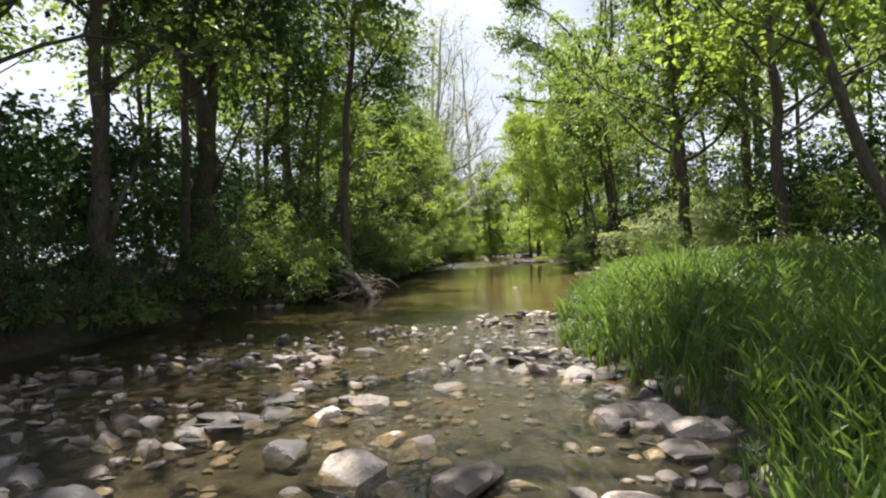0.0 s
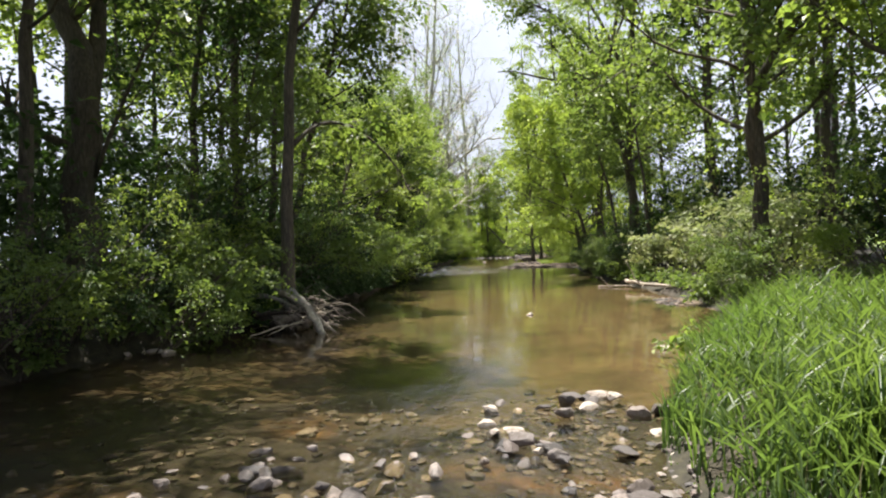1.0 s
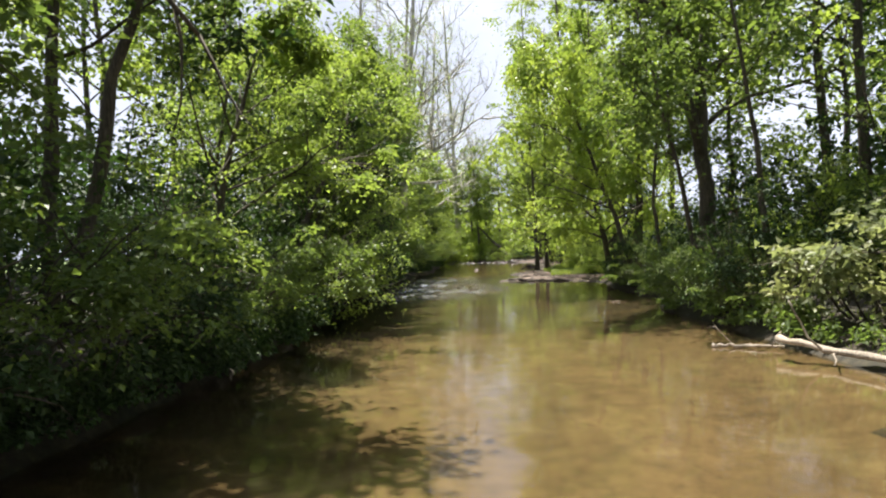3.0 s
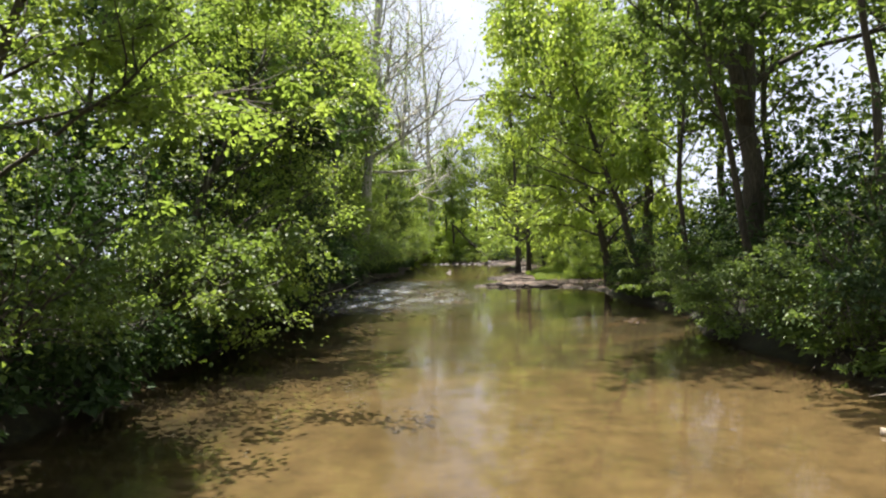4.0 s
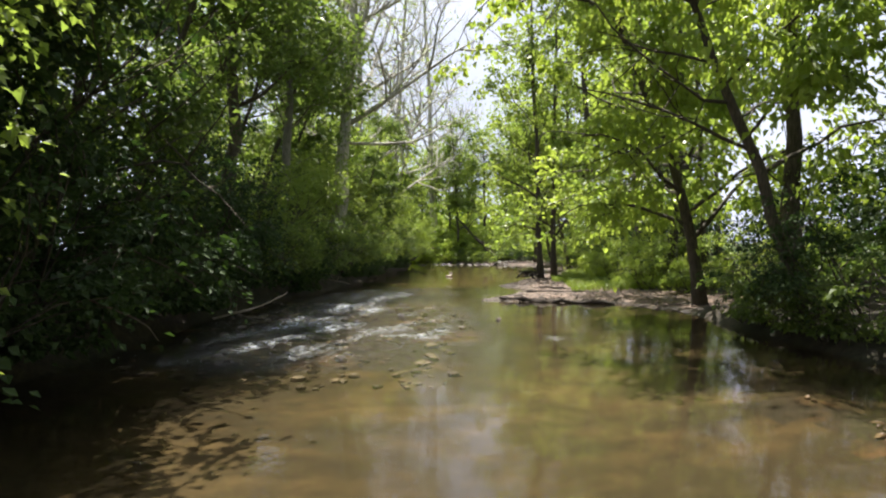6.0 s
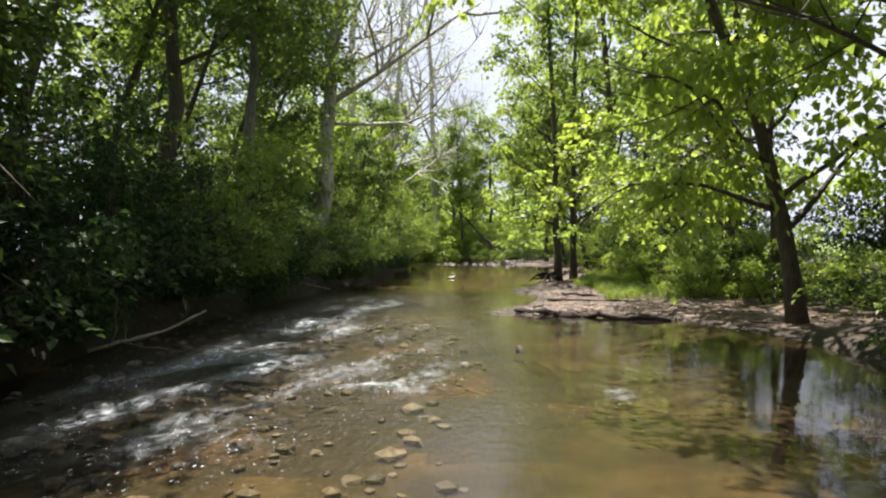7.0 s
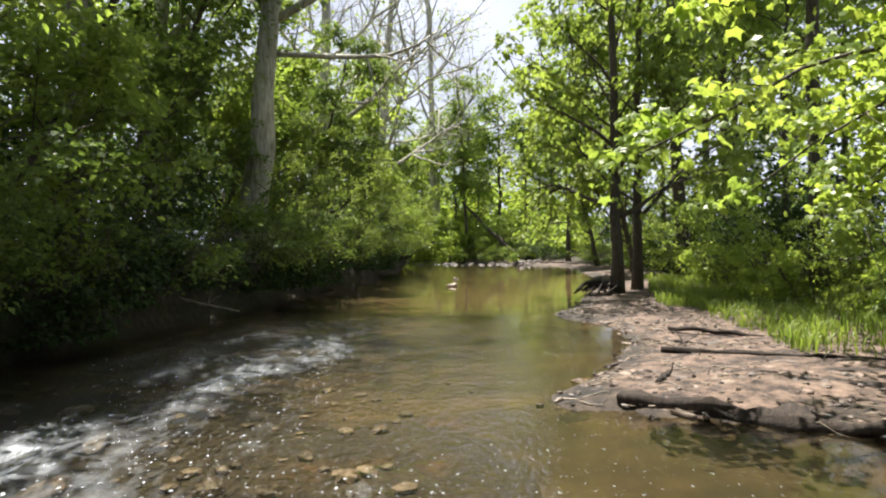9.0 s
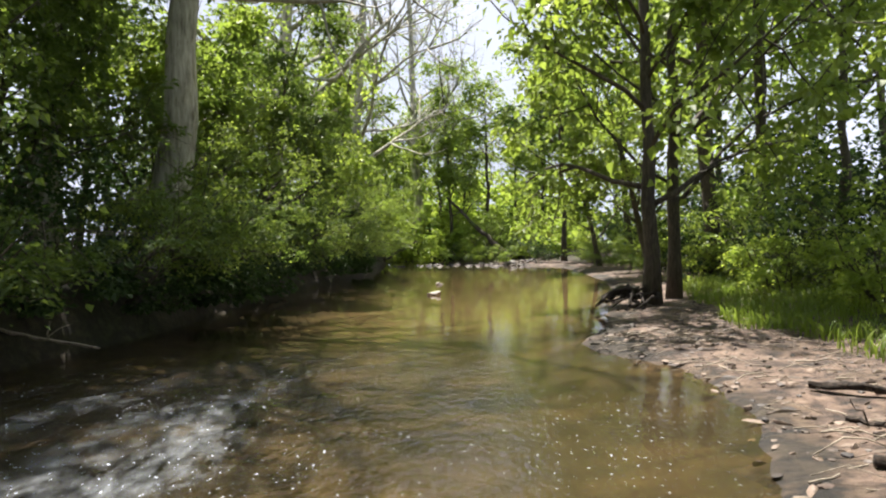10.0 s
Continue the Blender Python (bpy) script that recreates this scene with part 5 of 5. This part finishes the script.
pile = new("driftwood_pile")
pile.location = (-3.05, 24.25, 0)
tagged(pile, "heap of bleached driftwood and roots against the tree", "driftwood")
stick(pile, (-0.7, 0.2, 1.2), (0.7, -1.3, -0.1), 0.17, BARK_GREY, "log", 0.06, 0.15, 9, 10)
stick(pile, (-0.9, 0.3, 1.3), (-0.5, -0.1, 0.5), 0.15, BARK_GREY, "log", 0.02, 0.12, 8)
stick(pile, (-1.5, -0.1, 1.0), (-0.1, -0.4, 0.55), 0.08, BARK_GREY, "log", 0.08, 0.15, 8)
stick(pile, (-0.75, -0.2, 1.05), (0.95, -1.0, 0.0), 0.075, DRIFTWOOD, "log", 0.05, 0.15, 9, 9)
stick(pile, (-1.3, -0.5, 0.45), (0.6, -0.3, 0.3), 0.07, ROTTEN, "log", 0.08, 0.15, 8, 8)
stick(pile, (0.0, 0.2, 0.9), (0.9, 0.1, 0.35), 0.045, DRIFTWOOD, "log", 0.08, 0.15, 8, 8)
for k in range(14):
    c = np.array([RNG.uniform(-0.9, 0.5), RNG.uniform(-0.2, 0.5), RNG.uniform(0.0, 0.35)])
    stick(pile, c, c + RNG.uniform(-0.8, 0.8, 3) * np.array([1, 0.7, 0.5]) + np.array([0, 0, 0.25]), RNG.uniform(0.1, 0.2), DRIFTWOOD if k % 3 else ROTTEN, "root_mass", 0.1, 0.3, 8, 7)
for k in range(170):
    c = RNG.standard_normal(3) * np.array([0.5, 0.4, 0.24]) + np.array([0.05, -0.15, 0.62])
    c[2] = max(0.1, c[2] - 0.25 * abs(c[0]))
    a = RNG.uniform(0, 6.28) if k % 3 else RNG.normal(-0.2, 0.35)
    L = RNG.uniform(0.2, 0.75)
    e = c + np.array([math.cos(a) * L, math.sin(a) * L * 0.7, RNG.uniform(-0.3, 0.22)])
    e[2] = max(e[2], 0.02)
    stick(pile, c, e, RNG.uniform(0.004, 0.017), DRIFTWOOD if RNG.uniform() < 0.65 else ROTTEN, n=6, sides=5, wob=0.10)
stick(pile, (0.2, -0.1, 0.5), (1.6, 0.1, 0.3), 0.026, DRIFTWOOD, sag=0.25, wob=0.1)
stick(pile, (0.3, 0.1, 0.75), (1.4, -0.2, 0.55), 0.02, DRIFTWOOD, sag=0.1)
stick(pile, (0.1, -0.6, 0.35), (-1.3, -1.3, 0.02), 0.036, DRIFTWOOD, sag=0.0, wob=0.1)
stick(pile, (0.0, -0.5, 0.3), (-0.8, -1.4, 0.02), 0.03, DRIFTWOOD, sag=0.0, wob=0.1)


def fallen_log(name, label, pts, r, mat, twigs=4, size=0.8):
    root = new(name)
    root.location = pts[0]
    tagged(root, label, "log")
    b = Bag()
    p = np.array(pts) - np.array(pts[0])
    t = np.linspace(0, 1, 16)
    q = np.stack([np.interp(t, np.linspace(0, 1, len(p)), p[:, k]) for k in range(3)], 1)
    q += RNG.standard_normal(q.shape) * r * 0.25
    tube(b, q, r * np.linspace(1, 0.5, 16) * RNG.uniform(0.7, 1.25, 16), 12, 0.28 if mat is ROTTEN else 0.14)
    part("log_body", b, mat, root)
    for k in range(twigs):
        i = int(RNG.integers(3, 15))
        e = q[i] + RNG.standard_normal(3) * size * 0.6 + np.array([0, 0, size * 0.3])
        stick(root, q[i], e, r * 0.3, mat, "branch_stub", n=5, sides=5)
    return root


fallen_log("fallen_log", "pale barkless log lying along the bank", [(9.6, 36.0, 0.35), (10.1, 34.6, 0.25), (10.9, 31.2, 0.35), (11.8, 28.3, 0.45)], 0.095, DRIFTWOOD, 7)
fallen_log("fallen_log", "thin grey log at the water's edge", [(8.6, 37.2, 0.03), (10.0, 36.4, 0.08)], 0.05, DRIFTWOOD, 2, 0.5)
fallen_log("fallen_log", "dark propped branch over the pale log", [(11.0, 33.2, 0.1), (12.4, 32.2, 1.1)], 0.1, ROTTEN, 3, 0.6)
fallen_log("fallen_log", "dark rotten log half sunk in the mud bar", [(7.3, 68.4, 0.05), (8.4, 67.75, 0.07), (9.6, 67.0, 0.06), (11.4, 66.1, 0.06)], 0.13, ROTTEN, 6, 0.35)
fallen_log("fallen_log", "dark weathered log lying on the mud bar", [(8.9, 71.2, 0.16), (10.4, 70.6, 0.2), (12.4, 69.9, 0.16)], 0.05, ROTTEN, 3, 0.4)
fallen_log("fallen_log", "dark weathered log lying on the mud bar", [(10.0, 73.6, 0.2), (12.2, 72.0, 0.16)], 0.04, ROTTEN, 2, 0.4)
for x0, y0, x1, y1, r in ((8.0, 69.0, 8.5, 69.8, 0.045), (9.7, 72.6, 10.0, 71.9, 0.03), (11.6, 65.2, 13.4, 64.6, 0.055)):
    fallen_log("fallen_log", "short dark rotten branch on the mud bar", [(x0, y0, height(x0, y0) + r * 0.6), (x1, y1, height(x1, y1) + r * 0.6)], r, ROTTEN, 2, 0.25)
fallen_log("fallen_log", "bleached snag leaning from the undercut bank", [(-2.2, 60.8, 0.3), (-1.0, 61.4, 0.55), (-0.2, 61.6, 0.95)], 0.04, DRIFTWOOD, 4, 0.7)
fallen_log("fallen_log", "thin bleached branch hanging into the water", [(-2.6, 77, 1.2), (-1.4, 77.2, 0.6), (0.0, 77.4, 0.25)], 0.04, DRIFTWOOD, 5, 0.6)
fallen_log("fallen_log", "bleached snag at the foot of the bank", [(-1.2, 90.4, 0.5), (0.0, 90, 0.3), (0.8, 89.5, 0.1)], 0.07, DRIFTWOOD, 3, 0.6)
fallen_log("fallen_tree", "fallen dark tree leaning across the far bank", [(14.5, 122, 0.6), (11.5, 124, 3.5), (9.0, 126, 6.5)], 0.22, BARK, 6, 1.6)
fallen_log("fallen_log", "dark fallen trunk on the far shoal", [(3.0, 122, 0.6), (6.0, 125, 2.2)], 0.2, BARK, 4, 1.2)
roots = new("root_mat")
roots.location = (11.4, 83.4, 0.1)
tagged(roots, "tangle of dark exposed roots at the twin trees' foot", "roots")
for k in range(16):
    a = RNG.uniform(2.0, 5.2)
    L = RNG.uniform(0.5, 1.5)
    stick(roots, (RNG.uniform(-0.1, 0.9), RNG.uniform(-0.3, 0.4), RNG.uniform(0.15, 0.5)), (math.cos(a) * L, math.sin(a) * L, RNG.uniform(-0.05, 0.15)), RNG.uniform(0.03, 0.09), ROTTEN, "root", 0.1, 0.3, 6, 6)

# ---- litter on the mud bar ----
litter = Bag()
for k in range(240):
    y = RNG.uniform(66.5, 84)
    x = np.interp(y, RIGHT[:, 1], RIGHT[:, 0]) + abs(RNG.standard_normal()) * 1.8 + 0.1
    if x > 14:
        continue
    z = height(x, y)
    a, L = RNG.uniform(-0.9, 0.5), RNG.uniform(0.1, 0.7)
    e = (x + math.cos(a) * L, y + math.sin(a) * L)
    tube(litter, bend((x, y, z + 0.015), (*e, height(*e) + 0.015), 0.03, 0.3, 4), RNG.uniform(0.004, 0.014) * np.linspace(1, 0.5, 4), 4, 0.15)
tagged(part("twig_litter", litter, DRIFTWOOD), "grey stranded twigs scattered over the mud bar", "twigs", "", "stuff")

clods = Bag()
pebble_field(clods, 420, 6.3, 14, 65.6, 84, lambda x, y: right_of(x, y, -0.05) & (dist_line(x, y, RIGHT) < 4.5) & (waves(x * 0.5, y, 2.6, 33) > -0.1), 0.015, 0.05)
tagged(part("mud_clods", clods, SOIL, smooth=False), "dark broken clods and flakes of mud on the bar", "mud clods", "", "stuff")
flakes = Bag()
flake_x, flake_y = scatter(2600, 6.0, 15.5, 62.5, 83, lambda x, y: right_of(x, y, -0.45) & (dist_line(x, y, RIGHT) < 4.2) & (waves(x * 0.5, y, 1.9, 35) > -0.25))
for x0, y0, dx, dy in ((9.7, 50.0, 0.6, 2.0), (8.9, 29.0, 0.7, 1.6)):
    flake_x = np.concatenate([flake_x, RNG.normal(x0, dx, 220)])
    flake_y = np.concatenate([flake_y, RNG.normal(y0, dy, 220)])
flake_z = land(flake_x, flake_y)[0]
for k, (x, y, z) in enumerate(zip(flake_x, flake_y, flake_z)):
    if z < -0.05:
        continue
    v, f = cut[k % 6]
    m = np.array(pose(x, y, max(z, -0.02) - 0.004, RNG.uniform(-10, 10), RNG.uniform(-10, 10), RNG.normal(0, 40)))
    flakes.add(v * np.array([0.05 + RNG.exponential(0.055), 0.04 + RNG.exponential(0.04), RNG.uniform(0.05, 0.16)]) @ m[:3, :3].T + m[:3, 3], f)
tagged(part("mud_flakes", flakes, FLAKE, smooth=False), "thin pale plates of dried mud and shale on the bar", "mud flakes", "", "stuff")
